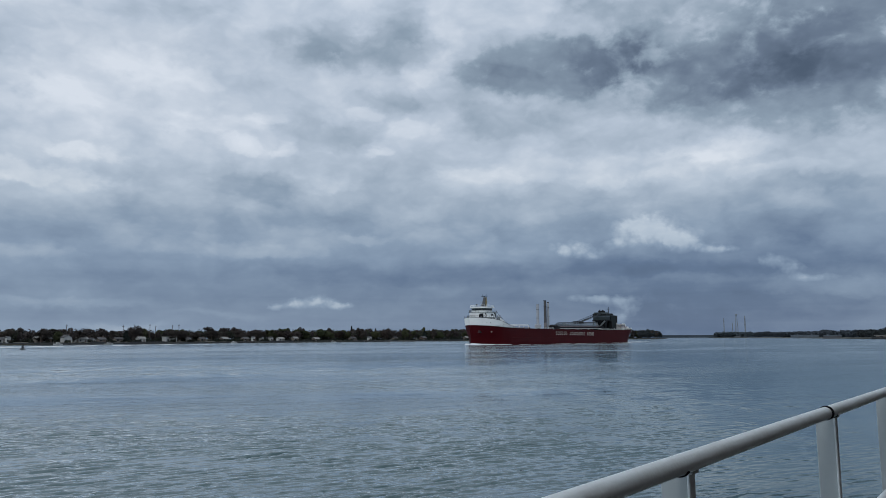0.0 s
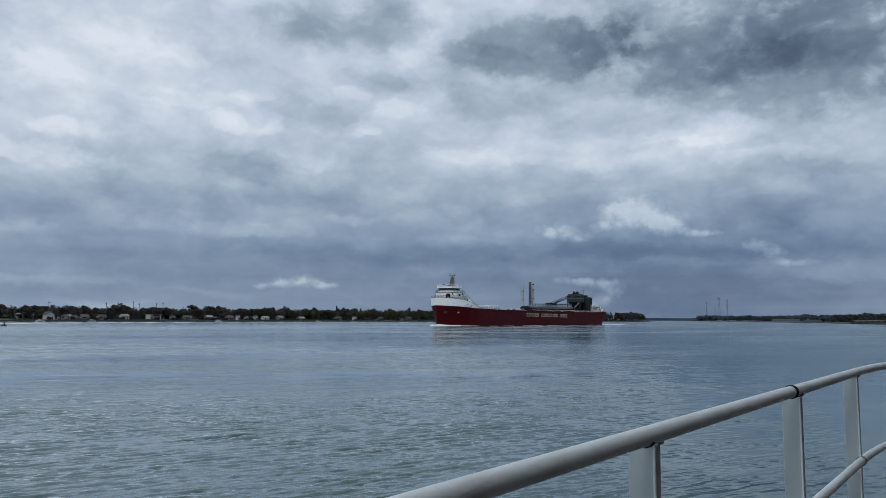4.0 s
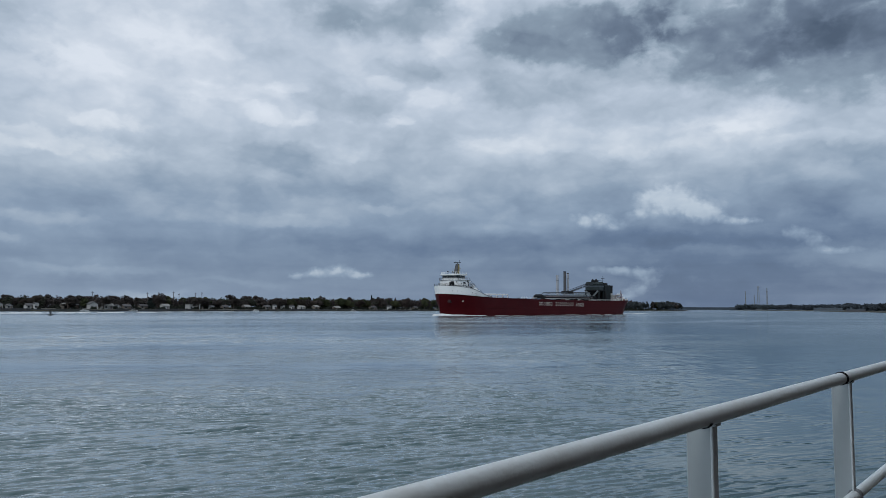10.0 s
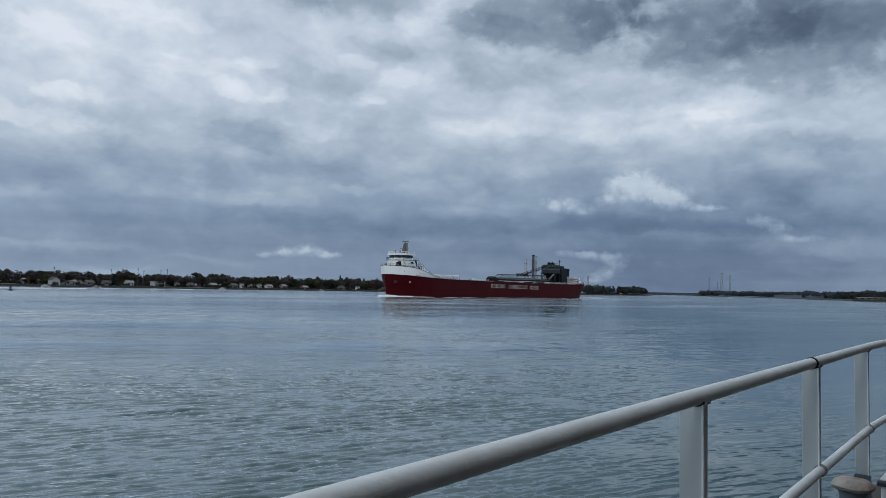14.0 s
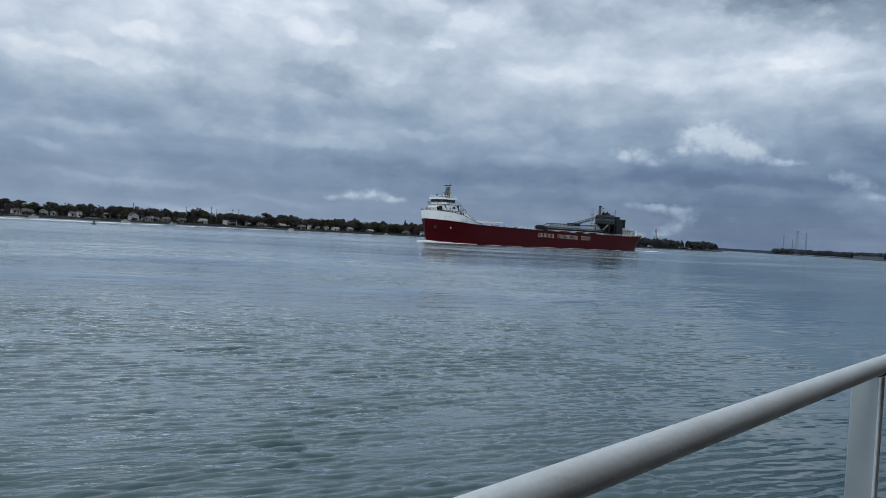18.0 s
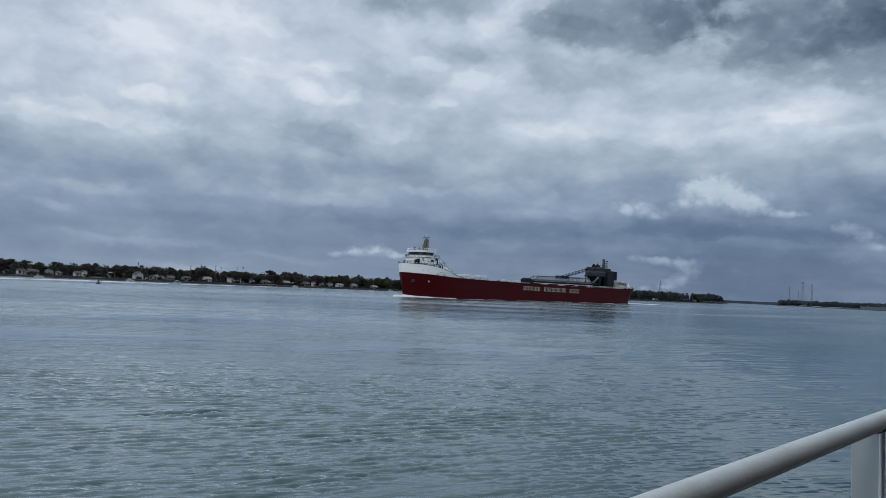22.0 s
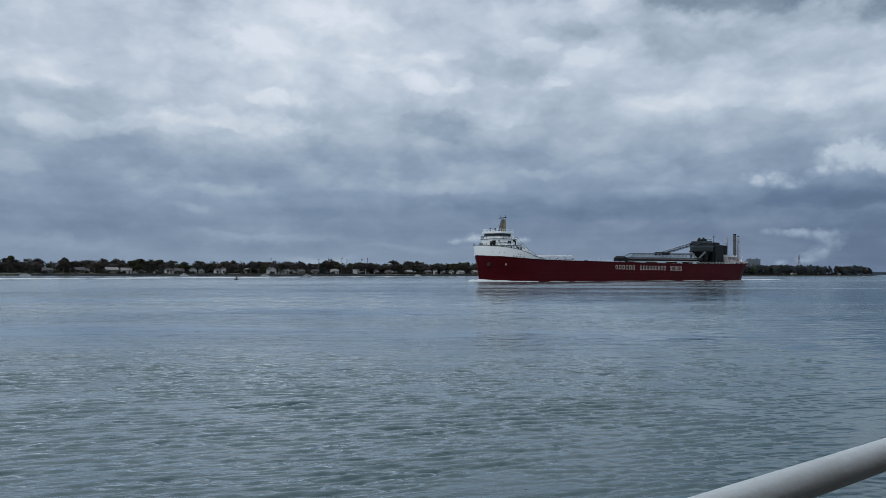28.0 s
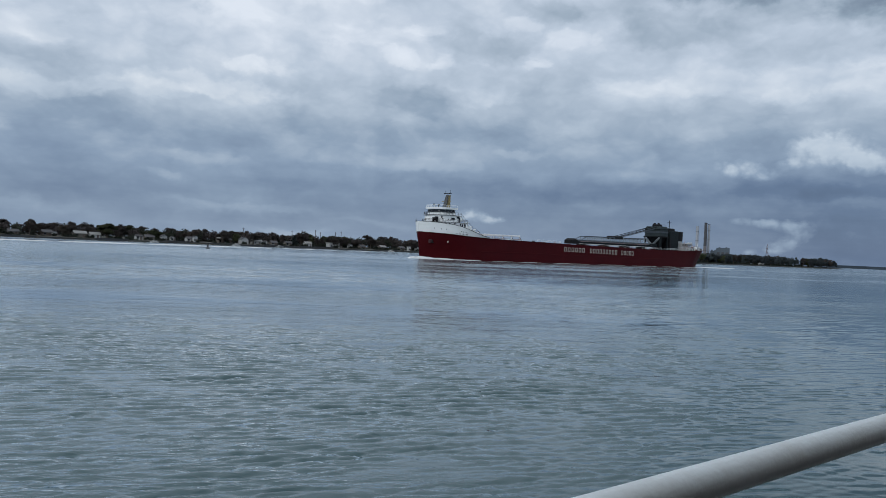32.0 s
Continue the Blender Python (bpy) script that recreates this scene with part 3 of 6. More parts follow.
def water():
    """One sheet to the horizon: real waves near the quay, flat with fine relief far out."""
    rng = np.random.RandomState(5)
    na, nr, r0, r1 = 640, 1180, 5.0, 190.0
    ang = np.radians(90 - np.linspace(-49, 39, na))
    rad = r0 * (r1 / r0) ** np.linspace(0, 1, nr)
    X, Y = rad[:, None] * np.cos(ang)[None], rad[:, None] * np.sin(ang)[None]
    Z, DX, DY = np.zeros_like(X), np.zeros_like(X), np.zeros_like(X)

    def patches(size, stretch, seed):
        """Smooth uneven patches, about -1 to 1, drawn out along the river."""
        rs = np.random.RandomState(seed)
        u, v = (X * ALONG.x + Y * ALONG.y) / stretch, X * ACROSS.x + Y * ACROSS.y
        w = np.zeros_like(X)
        for k in range(9):
            a, s = rs.rand() * 6.283, size * 2.0 ** rs.uniform(-1.2, 0.8)
            w += np.sin((u * math.cos(a) + v * math.sin(a)) * 6.283 / s + rs.rand() * 6.283 + 0.9 * np.sin((v * math.cos(a) - u * math.sin(a)) * 4.1 / s + rs.rand() * 6.283))
        return np.clip(w / 3.4, -1, 1)

    gust = 0.85 + 0.75 * patches(46, 1.6, 1)
    calm = 0.80 + 0.80 * patches(9, 1.5, 2)
    fray = 1.0 + 0.8 * patches(2.6, 1.3, 3)
    # the water is smoother up the river, in the quay's lee
    lee = 1 - 0.80 * np.clip((np.degrees(np.arctan2(X, Y)) + 1) / 20, 0, 1) * np.clip((rad[:, None] - 6.5) / 7.0, 0, 1)
    near = 0.62 + 0.38 * np.clip((rad[:, None] - 9) / 12, 0, 1)
    gust, calm, fray = np.maximum(gust, 0.12) * lee * near, np.maximum(calm, 0.12), np.maximum(fray, 0.15)
    cell = rad * (r1 / r0) ** (1 / (nr - 1)) - rad
    for k in range(108):
        lam = 0.15 * (1.25 / 0.15) ** ((k + rng.rand()) / 108)
        d = radians(-61 + rng.normal(0, 10)) if k % 8 else radians(rng.uniform(-120, -30))
        wx, wy = math.cos(d), math.sin(d)
        slope = WAVES * (0.14 if lam > 0.75 else 0.34 if lam > 0.45 else 1.0)
        amp = slope * lam / 6.283
        keep = np.clip((lam / (2.1 * np.maximum(cell, rad * 0.0022)) - 0.5), 0, 1)[:, None]
        ph = 6.283 / lam * (X * wx + Y * wy) + rng.rand() * 6.283 + 0.7 * np.sin((X * wy - Y * wx) / (lam * rng.uniform(2.4, 6.0)) + rng.rand() * 6)
        if lam > 0.3:
            amp = amp * (1 + 0.9 * np.clip((rad[:, None] - 14) / 26, 0, 1.8))
        m = amp * keep * (gust if lam > 0.7 else gust * calm if k % 2 else gust * fray)
        Z += m * np.sin(ph)
        DX -= m * 0.8 * wx * np.cos(ph)
        DY -= m * 0.8 * wy * np.cos(ph)
    # longer chop out on the open river
    for k in range(22):
        lam = 1.0 * 3.2 ** ((k + rng.rand()) / 22)
        d = radians(-62 + rng.normal(0, 12))
        wx, wy = math.cos(d), math.sin(d)
        ph = 6.283 / lam * (X * wx + Y * wy) + rng.rand() * 6.283 + 0.8 * np.sin((X * wy - Y * wx) / (lam * rng.uniform(2.5, 6.0)) + rng.rand() * 6)
        Z += 0.010 * lam / 6.283 * gust * (calm if k % 2 else fray) * np.clip((rad[:, None] - 16) / 30, 0, 1) * np.sin(ph)
    fade = np.clip((r1 - rad) / 90, 0, 1)[:, None] * np.clip((rad - r0) / 0.5, 0, 1)[:, None]
    fade = fade * np.clip(np.minimum(np.arange(na), np.arange(na)[::-1]) / 12.0, 0, 1)[None]
    V = np.stack([X + DX * fade, Y + DY * fade, Z * fade], -1).reshape(-1, 3)
    i, j = np.meshgrid(np.arange(nr - 1), np.arange(na - 1), indexing="ij")
    q = (i * na + j).ravel()
    F = np.stack([q, q + 1, q + na + 1, q + na], -1)
    # the rest of the sheet: behind and beyond
    more_v, more_f = [], []
    base = len(V)
    out_r = [r1, 250, 330, 430, 560, 800, 1200, 2000, 3300, 4800]
    step = 8
    cols = list(range(0, na - 1, step)) + [na - 1]
    prev = [(nr - 1) * na + c for c in cols]
    first = prev
    for r in out_r[1:]:
        row = []
        for c in cols:
            row.append(base + len(more_v))
            more_v.append((r * math.cos(ang[c]), r * math.sin(ang[c]), 0))
        if first is prev:
            for n in range(len(cols) - 1):
                inner = list(range((nr - 1) * na + cols[n], (nr - 1) * na + cols[n + 1] + 1))
                more_f.append(tuple(inner) + (row[n + 1], row[n]))
        else:
            for n in range(len(cols) - 1):
                more_f.append((prev[n], prev[n + 1], row[n + 1], row[n]))
        prev = row
    a0, a1 = ang[-1], ang[0] - 2 * math.pi
    back = [a0 + (a1 - a0) * k / 40 for k in range(41)]
    ring_prev = None
    for r in [r0] + out_r:
        row = []
        for t in back:
            row.append(base + len(more_v))
            more_v.append((r * math.cos(t), r * math.sin(t), 0))
        if not ring_prev:
            hub = base + len(more_v)          # close the sheet under the quay
            more_v.append((0.0, 0.0, 0.0))
            more_f += [(k + 1, k, hub) for k in range(na - 1)] + [(row[k + 1], row[k], hub) for k in range(40)]
        else:
            more_f += [(ring_prev[k], ring_prev[k + 1], row[k + 1], row[k]) for k in range(40)]
        ring_prev = row
    me = bpy.data.meshes.new("water")
    verts = np.concatenate([V, np.array(more_v)])
    loops = np.concatenate([F.ravel(), np.array([v for f in more_f for v in f])])
    starts = np.concatenate([np.arange(len(F)) * 4, len(F) * 4 + np.cumsum([0] + [len(f) for f in more_f[:-1]])])
    me.vertices.add(len(verts))
    me.vertices.foreach_set("co", verts.astype(np.float32).ravel())
    me.loops.add(len(loops))
    me.loops.foreach_set("vertex_index", loops.astype(np.int32))
    me.polygons.add(len(starts))
    me.polygons.foreach_set("loop_start", starts.astype(np.int32))
    me.polygons.foreach_set("use_smooth", np.ones(len(starts), dtype=bool))
    me.update(calc_edges=True)
    me.validate()
    me.materials.append(M_WATER)
    return tagged(new("water", me), "grey-green rippled river water under clouds", "water", kind="structure")


WATER_SHEET = water()

# ---- the railing on the deck ----
RAIL_K1 = Vector((0.8997, 2.0218, 0))
RAIL_DIR = Vector((0.6400, 0.7683, 0))
RAIL_Z, LOW_Z, DECK_Z, RAIL_R = 3.5054, 2.995, 2.25, 0.024
OUT = Vector((-RAIL_DIR.y, RAIL_DIR.x, 0))     # towards the water


def rail_point(s, out=0.0, z=0.0):
    return RAIL_K1 + RAIL_DIR * s + OUT * out + Vector((0, 0, z - 0.0017 * s))


def pipe(sh, pts, r, n=20):
    """A round pipe along a line of points."""
    rings = []
    for i, p in enumerate(pts):
        d = (pts[min(i + 1, len(pts) - 1)] - pts[max(i - 1, 0)]).normalized()
        side = d.cross(Vector((0, 0, 1))).normalized()
        up = side.cross(d)
        rings.append([p + side * (r * math.cos(2 * math.pi * k / n)) + up * (r * math.sin(2 * math.pi * k / n)) for k in range(n)])
    return sh.loft(rings)


def railing():
    ob = thing("railing", "white painted pipe railing with flat posts on grey feet", "railing")
    sp = 1.604
    third = 3.04
    bend = [rail_point(third - 0.05 + 0.1 * i, -0.5 * (0.1 * i) ** 2 * 0.12) for i in range(0, 18)]
    zt = Vector((0, 0, RAIL_Z))
    zl = Vector((0, 0, LOW_Z))
    joint = sp - 0.175
    part("top_rail", pipe(Shape(), [rail_point(-5.0) + zt, rail_point(0) + zt, rail_point(joint - 0.009) + zt], RAIL_R), M_RAIL, ob, smooth=True)
    part("top_rail", pipe(Shape(), [rail_point(joint + 0.009) + zt, rail_point(1.5 * sp) + zt] + [p + zt for p in bend], RAIL_R), M_RAIL, ob, smooth=True)
    part("joint_band", pipe(Shape(), [rail_point(joint - 0.011) + zt, rail_point(joint + 0.011) + zt], RAIL_R + 0.004), M_BLACK, ob, "black rubber band round the rail joint", smooth=True)
    stand = [sp * i for i in range(-3, 2)] + [third]
    for a, b in zip(stand, stand[1:]):
        a, b = a + 0.012, b - 0.012
        part("lower_rail", pipe(Shape(), [rail_point(a) + zl, rail_point(b) + zl], RAIL_R * 0.92), M_RAIL, ob, smooth=True)
    part("lower_rail", pipe(Shape(), [rail_point(third + 0.012) + zl] + [p + zl for p in bend[1:]], RAIL_R * 0.92), M_RAIL, ob, smooth=True)
    yaw = math.degrees(math.atan2(RAIL_DIR.y, RAIL_DIR.x))
    at = [(rail_point(a), yaw) for a in stand]
    at.append((bend[14], yaw - 18))
    under = [math.pi * (1.15 + 0.7 * k / 12) for k in range(13)]
    for p, turn in at:
        side = Vector((OUT.x, OUT.y, 0))
        arc = Shape()
        arc.loft([[p + RAIL_DIR * s + zt + side * (r * math.cos(t)) + Vector((0, 0, r * math.sin(t))) for s, r in ((-0.088, RAIL_R + 0.001), (-0.088, RAIL_R + 0.004), (-0.078, RAIL_R + 0.004), (-0.078, RAIL_R + 0.001))] for t in under])
        part("rubber_saddle", arc, M_BLACK, ob, "black rubber saddle under the rail")
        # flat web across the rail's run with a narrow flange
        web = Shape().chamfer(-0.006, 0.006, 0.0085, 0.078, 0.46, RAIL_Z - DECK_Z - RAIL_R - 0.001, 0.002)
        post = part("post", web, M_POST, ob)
        post.matrix_basis = pose(p.x, p.y, DECK_Z + p.z, 0, 0, turn)
        part("flange", Shape().chamfer(-0.017, 0.017, 0.0, 0.008, 0.46, RAIL_Z - DECK_Z - RAIL_R * 0.55, 0.002), M_RAIL, post)
        part("saddle", Shape().box(-0.02, 0.02, -0.008, 0.03, RAIL_Z - DECK_Z - RAIL_R - 0.006, RAIL_Z - DECK_Z - RAIL_R + 0.002), M_POST, post)
        part("collar", Shape().tube((-0.016, 0, LOW_Z - DECK_Z), (0.016, 0, LOW_Z - DECK_Z), RAIL_R + 0.004, n=16), M_STEEL, post, "dark steel collar round the lower rail", smooth=True)
        part("foot", Shape().loft([[(-0.05, -0.05, -0.03), (0.05, -0.05, -0.03), (0.05, 0.12, -0.03), (-0.05, 0.12, -0.03)], [(-0.05, -0.05, 0.012), (0.05, -0.05, 0.012), (0.05, 0.12, 0.012), (-0.05, 0.12, 0.012)],
                                   [(-0.014, -0.006, 0.06), (0.014, -0.006, 0.06), (0.014, 0.084, 0.06), (-0.014, 0.084, 0.06)], [(-0.014, -0.006, 0.458), (0.014, -0.006, 0.458), (0.014, 0.084, 0.458), (-0.014, 0.084, 0.458)]]), M_BOOT, post, "blue-grey painted foot")
    return ob


def deck():
    a, b = -14, 16
    pts = [rail_point(a, 0.22), rail_point(b, 0.22), rail_point(b, -9), rail_point(a, -9)]
    sh = Shape().loft([[Vector((p.x, p.y, z)) for p in pts] for z in (-2.0, DECK_Z - 0.03, DECK_Z)])
    structure("deck", sh, M_CONCRETE, "worn grey quay deck behind the railing", "deck")
    far = [rail_point(-700, -9), rail_point(400, -9), rail_point(400, -1500), rail_point(-700, -1500)]
    sh = Shape().loft([[Vector((p.x, p.y, z)) for p in far] for z in (-2.0, DECK_Z - 0.02)])
    structure("ground", sh, M_GRASS, "grassy land behind the quay", "ground")


def wall_behind():
    # unseen wall, added to keep sky light off the railing's inner side
    p = [rail_point(-22, -3.4), rail_point(18, -3.4), rail_point(18, -3.8), rail_point(-22, -3.8)]
    structure("wall_south", Shape().loft([[Vector((q.x, q.y, z)) for q in p] for z in (DECK_Z + 0.004, DECK_Z + 14.0)]), M_DARKBRICK, "unseen dark brick wall added behind the quay to shade the railing", "wall")


def bollard():
    p = Vector((2.65, 4.21, DECK_Z))
    ob = thing("bollard", "grey mooring bollard with a weathered buff cap on the deck edge", "bollard")
    ob.location = p
    part("body", Shape().turned([(0.15, 0), (0.15, 0.02), (0.10, 0.04), (0.075, 0.12), (0.075, 0.37), (0.085, 0.40)], 24), M_BOOT, ob, "blue-grey painted body", smooth=True)
    cap = Shape()
    cap.turned([(0.08, 0.40), (0.108, 0.412), (0.118, 0.43), (0.11, 0.45), (0.08, 0.468), (0.04, 0.476), (0.01, 0.478)], 24)
    cap.v = [(x * (1 + 0.05 * noise.noise((x * 9, y * 9, z * 9))), y * (1 + 0.05 * noise.noise((y * 9, x * 9, 3))), z + 0.012 * noise.noise((x * 12, y * 12, 1))) for x, y, z in cap.v]
    part("cap", cap, M_BUFF, ob, "weathered buff cap", smooth=True)


def deck_box():
    ob = thing("deck_locker", "low pale grey locker with a dark inclined strut", "locker")
    ob.matrix_basis = pose(3.55, 4.72, DECK_Z, 0, 0, 49.8) @ Matrix.Diagonal((1, 1, 1.45, 1))
    part("body", Shape().chamfer(-0.35, 0.55, -0.3, 0.3, 0, 0.22, 0.015), M_DECKBOX, ob)
    part("lid", Shape().chamfer(-0.37, 0.57, -0.32, 0.32, 0.22, 0.245, 0.008), M_NAVY, ob, "dark lid edge")
    part("top_plate", Shape().chamfer(-0.355, 0.555, -0.305, 0.305, 0.245, 0.253, 0.004), M_DECKBOX, ob)
    part("strut", Shape().tube((-0.28, 0.1, 0.25), (0.2, 0.1, 0.75), 0.028, n=6), M_NAVY, ob, "dark inclined strut")
    part("upright", Shape().box(0.17, 0.23, 0.07, 0.13, 0.25, 0.85), M_NAVY, ob)


railing()
deck()
wall_behind()
bollard()
deck_box()

# ---- the ship ----
LENGTH, HALF = 220.0, 11.5


def lerp(table, x):
    for (x0, y0), (x1, y1) in zip(table, table[1:]):
        if x <= x1:
            t = (x - x0) / (x1 - x0)
            return y0 + (y1 - y0) * max(0.0, t)
    return table[-1][1]


SHEER = [(0, 10.2), (6, 9.75), (12, 9.3), (20, 8.8), (30, 8.45), (46, 8.2), (76, 7.8), (112, 7.4), (145, 7.1), (180, 7.2), (200, 7.6), (222, 8.3)]
DECKW = [(0, 0.25), (1, 2.2), (3, 4.7), (6, 7.2), (10, 9.3), (15, 10.8), (21, 11.4), (28, 11.5), (195, 11.5), (203, 9.8), (209, 7.2), (214, 4.5), (218, 2.0), (220, 0.5)]
WATERW = [(0, 0.2), (2, 1.5), (5, 4.0), (10, 7.2), (16, 9.8), (23, 11.2), (32, 11.5), (178, 11.5), (194, 9.6), (204, 6.0), (213, 2.4), (220, 0.4)]


def half_at(a, z):
    """Half the hull's width at a metres from the stem and z over the water."""
    top = lerp(SHEER, a)
    t = min(1.25, max(0.0, z / top))
    t = t * t * (3 - 2 * t) if t < 1 else 1 + (t - 1) * 0.3
    return lerp(WATERW, a) + (lerp(DECKW, a) - lerp(WATERW, a)) * t


def stations(a0, a1, step):
    n = max(2, int(round((a1 - a0) / step)) + 1)
    return [a0 + (a1 - a0) * i / (n - 1) for i in range(n)]


def ship():
    ob = thing("lake_freighter", "long red lake freighter with white forward pilothouse under way", "ship")
    hull = Shape()
    st = stations(0, 30, 1.25) + stations(40, 180, 10) + stations(184, 220, 1.8)
    rows = 9

    def stern_rake(a, z):
        return -max(0.0, (a - 203) / 17) * max(0.0, 1 - z / 7.5) * 9.0

    def stem_rake(a, z):
        return max(0.0, 1 - a / 12) * (1 - min(1.0, max(0.0, z) / 10.2)) * 1.6
    for sgn in (-1, 1):
        ring = []
        for a in st:
            top = lerp(SHEER, a)
            zs = [-2 + (top + 2) * k / (rows - 1) for k in range(rows)]
            ring.append([(a + stern_rake(a, z) + stem_rake(a, z), sgn * half_at(a, z), z) for z in zs])
        k = len(hull.v)
        hull.loft(ring, closed=False)
        if sgn > 0:
            n0 = len(st) * rows
            hull.f = [f if max(f) < n0 else tuple(reversed(f)) for f in hull.f]
    n0 = len(st) * rows
    last = (len(st) - 1) * rows
    hull.f += [(last + k, n0 + last + k, n0 + last + k + 1, last + k + 1) for k in range(rows - 1)]
    body = part("hull", hull, M_HULL, ob, smooth=True)

    part("stem_bar", Shape().tube((1.8, 0, -1.2), (0.02, 0, lerp(SHEER, 0)), 0.34, 0.30, 10), M_HULL, body, smooth=True)
    part("stem_bar", Shape().tube((0.02, 0, lerp(SHEER, 0)), (-0.45, 0, 14.05), 0.31, 0.31, 10), M_WHITE, body, "white upper stem", smooth=True)
    dk = Shape()
    rings = [[(a, -half_at(a, 99) + 0.3, lerp(SHEER, a) - 0.9), (a, half_at(a, 99) - 0.3, lerp(SHEER, a) - 0.9)] for a in st[1:]]
    dk.loft(rings, closed=False)
    part("main_deck", dk, M_SHIPDECK, ob)
    # rubbing rail along the sheer
    for sgn in (-1, 1):
        ed = Shape()
        ed.loft([[(a, sgn * (half_at(a, 99) + 0.02), lerp(SHEER, a) - 0.12), (a, sgn * (half_at(a, 99) + 0.14), lerp(SHEER, a) - 0.12), (a, sgn * (half_at(a, 99) + 0.14), lerp(SHEER, a) + 0.06), (a, sgn * (half_at(a, 99) - 0.25), lerp(SHEER, a) + 0.06)] for a in st[4:]])
        part("gunwale", ed, M_HULLTOP, ob, "lighter red sheer strake")

    # fender bars low on the side
    for a0, a1, z in ((24, 62, 3.3), (66, 112, 3.1), (116, 168, 3.0)):
        for sgn in (-1, 1):
            part("fender_bar", Shape().chamfer(a0, a1, sgn * HALF - 0.12, sgn * HALF + 0.12, z, z + 0.22, 0.05), M_HULLTOP, body)
    # white forecastle bulwark
    wtop = [(0, 14.1), (5, 13.8), (9, 13.3), (13, 12.6), (16, 11.7), (19, 10.8), (23, 9.6), (28, 8.75)]
    for sgn in (-1, 1):
        wb = Shape()
        sta = stations(0, 27.5, 1.25)
        wb.loft([[(a - max(0, 1 - a / 10) * 0.5 * k / 3, sgn * (half_at(a, 99) * (1 + 0.012 * k) + 0.02), lerp(SHEER, a) + (lerp(wtop, a) - lerp(SHEER, a)) * k / 3) for k in range(4)] for a in sta], closed=False)
        if sgn > 0:
            wb.f = [tuple(reversed(f)) for f in wb.f]
        part("bow_bulwark", wb, M_WHITE, body, "white painted bow bulwark", smooth=True)
    fd = Shape()
    fd.loft([[(a, -half_at(a, 99), lerp(wtop, a) - 1.1), (a, half_at(a, 99), lerp(wtop, a) - 1.1)] for a in stations(0.4, 26, 1.6)], closed=False)
    part("forecastle_deck", fd, M_SHIPDECK, ob)
    # portholes and the ship's name as plain bars
    for a, z in ((3.6, 11.6), (5.6, 11.4), (7.4, 11.4), (13.2, 10.7), (14.2, 10.6), (15.2, 10.5), (16.2, 10.3)):
        y = -half_at(a, 99) * 1.012 - 0.03
        part("porthole", Shape().tube((a, y + 0.1, z), (a, y - 0.06, z), 0.22, n=10), M_GLASS, body)
    for i in range(9):
        a = 11.0 + i * 0.62
        y = -half_at(a, 99) - 0.10
        part("name_bar", Shape().box(a, a + 0.36, y - 0.03, y + 0.06, lerp(SHEER, a) + 0.25, lerp(SHEER, a) + 0.85), M_DARK, body, "dark painted name bar")
    # anchor pocket with its anchor, and the round emblem
    y = -half_at(3.2, 6.6)
    # a solid block; the recess's shade is put into its dark red
    part("anchor_pocket", Shape().chamfer(2.6, 4.6, y - 0.06, y + 1.2, 5.9, 7.3, 0.2), M_ANCHOR, body, "anchor pocket, its shade painted dark red")
    part("anchor", Shape().tube((3.4, y - 0.25, 6.2), (3.7, y - 0.15, 7.0), 0.16).tube((2.9, y - 0.2, 6.1), (4.2, y - 0.3, 6.1), 0.14), M_DARK, body)
    y = -half_at(8.6, 6.6) - 0.25
    part("emblem", Shape().tube((8.6, y + 0.4, 6.5), (8.4, y, 6.5), 0.34, n=16).tube((8.4, y, 6.5), (8.38, y - 0.04, 6.5), 0.34, n=16), M_LETTER, body, "round cream emblem")
    part("emblem_core", Shape().tube((8.4, y - 0.05, 6.5), (8.36, y - 0.12, 6.5), 0.18, n=12), M_HULL, body)

    # pilothouse: three tiers with a rounded front
    def tier(x0, x1, w, z0, z1, front=2.5, grow=0.0):
        def ring(z, g):
            pts = []
            for k in range(9):
                t = -math.pi / 2 + math.pi * k / 8
                pts.append((x0 + front - (front + g) * math.cos(t), (w + g) * math.sin(t), z))
            return pts + [(x1 + g, w + g, z), (x1 + g, -w - g, z)]
        return Shape().loft([ring(z0, grow), ring(z1, grow)])
    tiers = part("deckhouse", tier(5.2, 19.0, 7.6, 11.6, 14.3, 4.4), M_WHITE, ob, "white lower deckhouse")
    part("deckhouse", tier(5.6, 16.6, 6.0, 14.3, 17.0, 3.4), M_WHITE, ob, "white upper deckhouse")
    part("bridge_deck", tier(5.3, 16.9, 6.3, 16.95, 17.12, 3.6), M_WHITE, ob)
    bridge = part("pilothouse", tier(6.6, 14.6, 4.9, 17.12, 19.6, 2.8), M_WHITE, ob)
    part("roof", tier(5.8, 15.4, 5.7, 19.35, 20.05, 3.2), M_WHITE, bridge)
    # window band of separate panes
    ring = []
    for k in range(13):
        t = -math.pi / 2 + math.pi * k / 12
        ring.append(Vector((6.6 + 2.8 - 2.82 * math.cos(t), 4.92 * math.sin(t), 0)))
    ring = [Vector((14.4, -4.92, 0)), Vector((12.8, -4.92, 0)), Vector((11.2, -4.92, 0))] + ring + [Vector((11.2, 4.92, 0)), Vector((12.8, 4.92, 0)), Vector((14.4, 4.92, 0))]
    for p, q in zip(ring, ring[1:]):
        d = (q - p) * 0.025
        p, q = p + d, q - d
        n = (q - p).cross(Vector((0, 0, 1))).normalized() * 0.05
        sh = Shape().loft([[p - n * 0.5 + Vector((0, 0, z)), q - n * 0.5 + Vector((0, 0, z)), q + n + Vector((0, 0, z)), p + n + Vector((0, 0, z))] for z in (18.0, 19.2)])
        part("window", sh, M_GLASS, bridge)
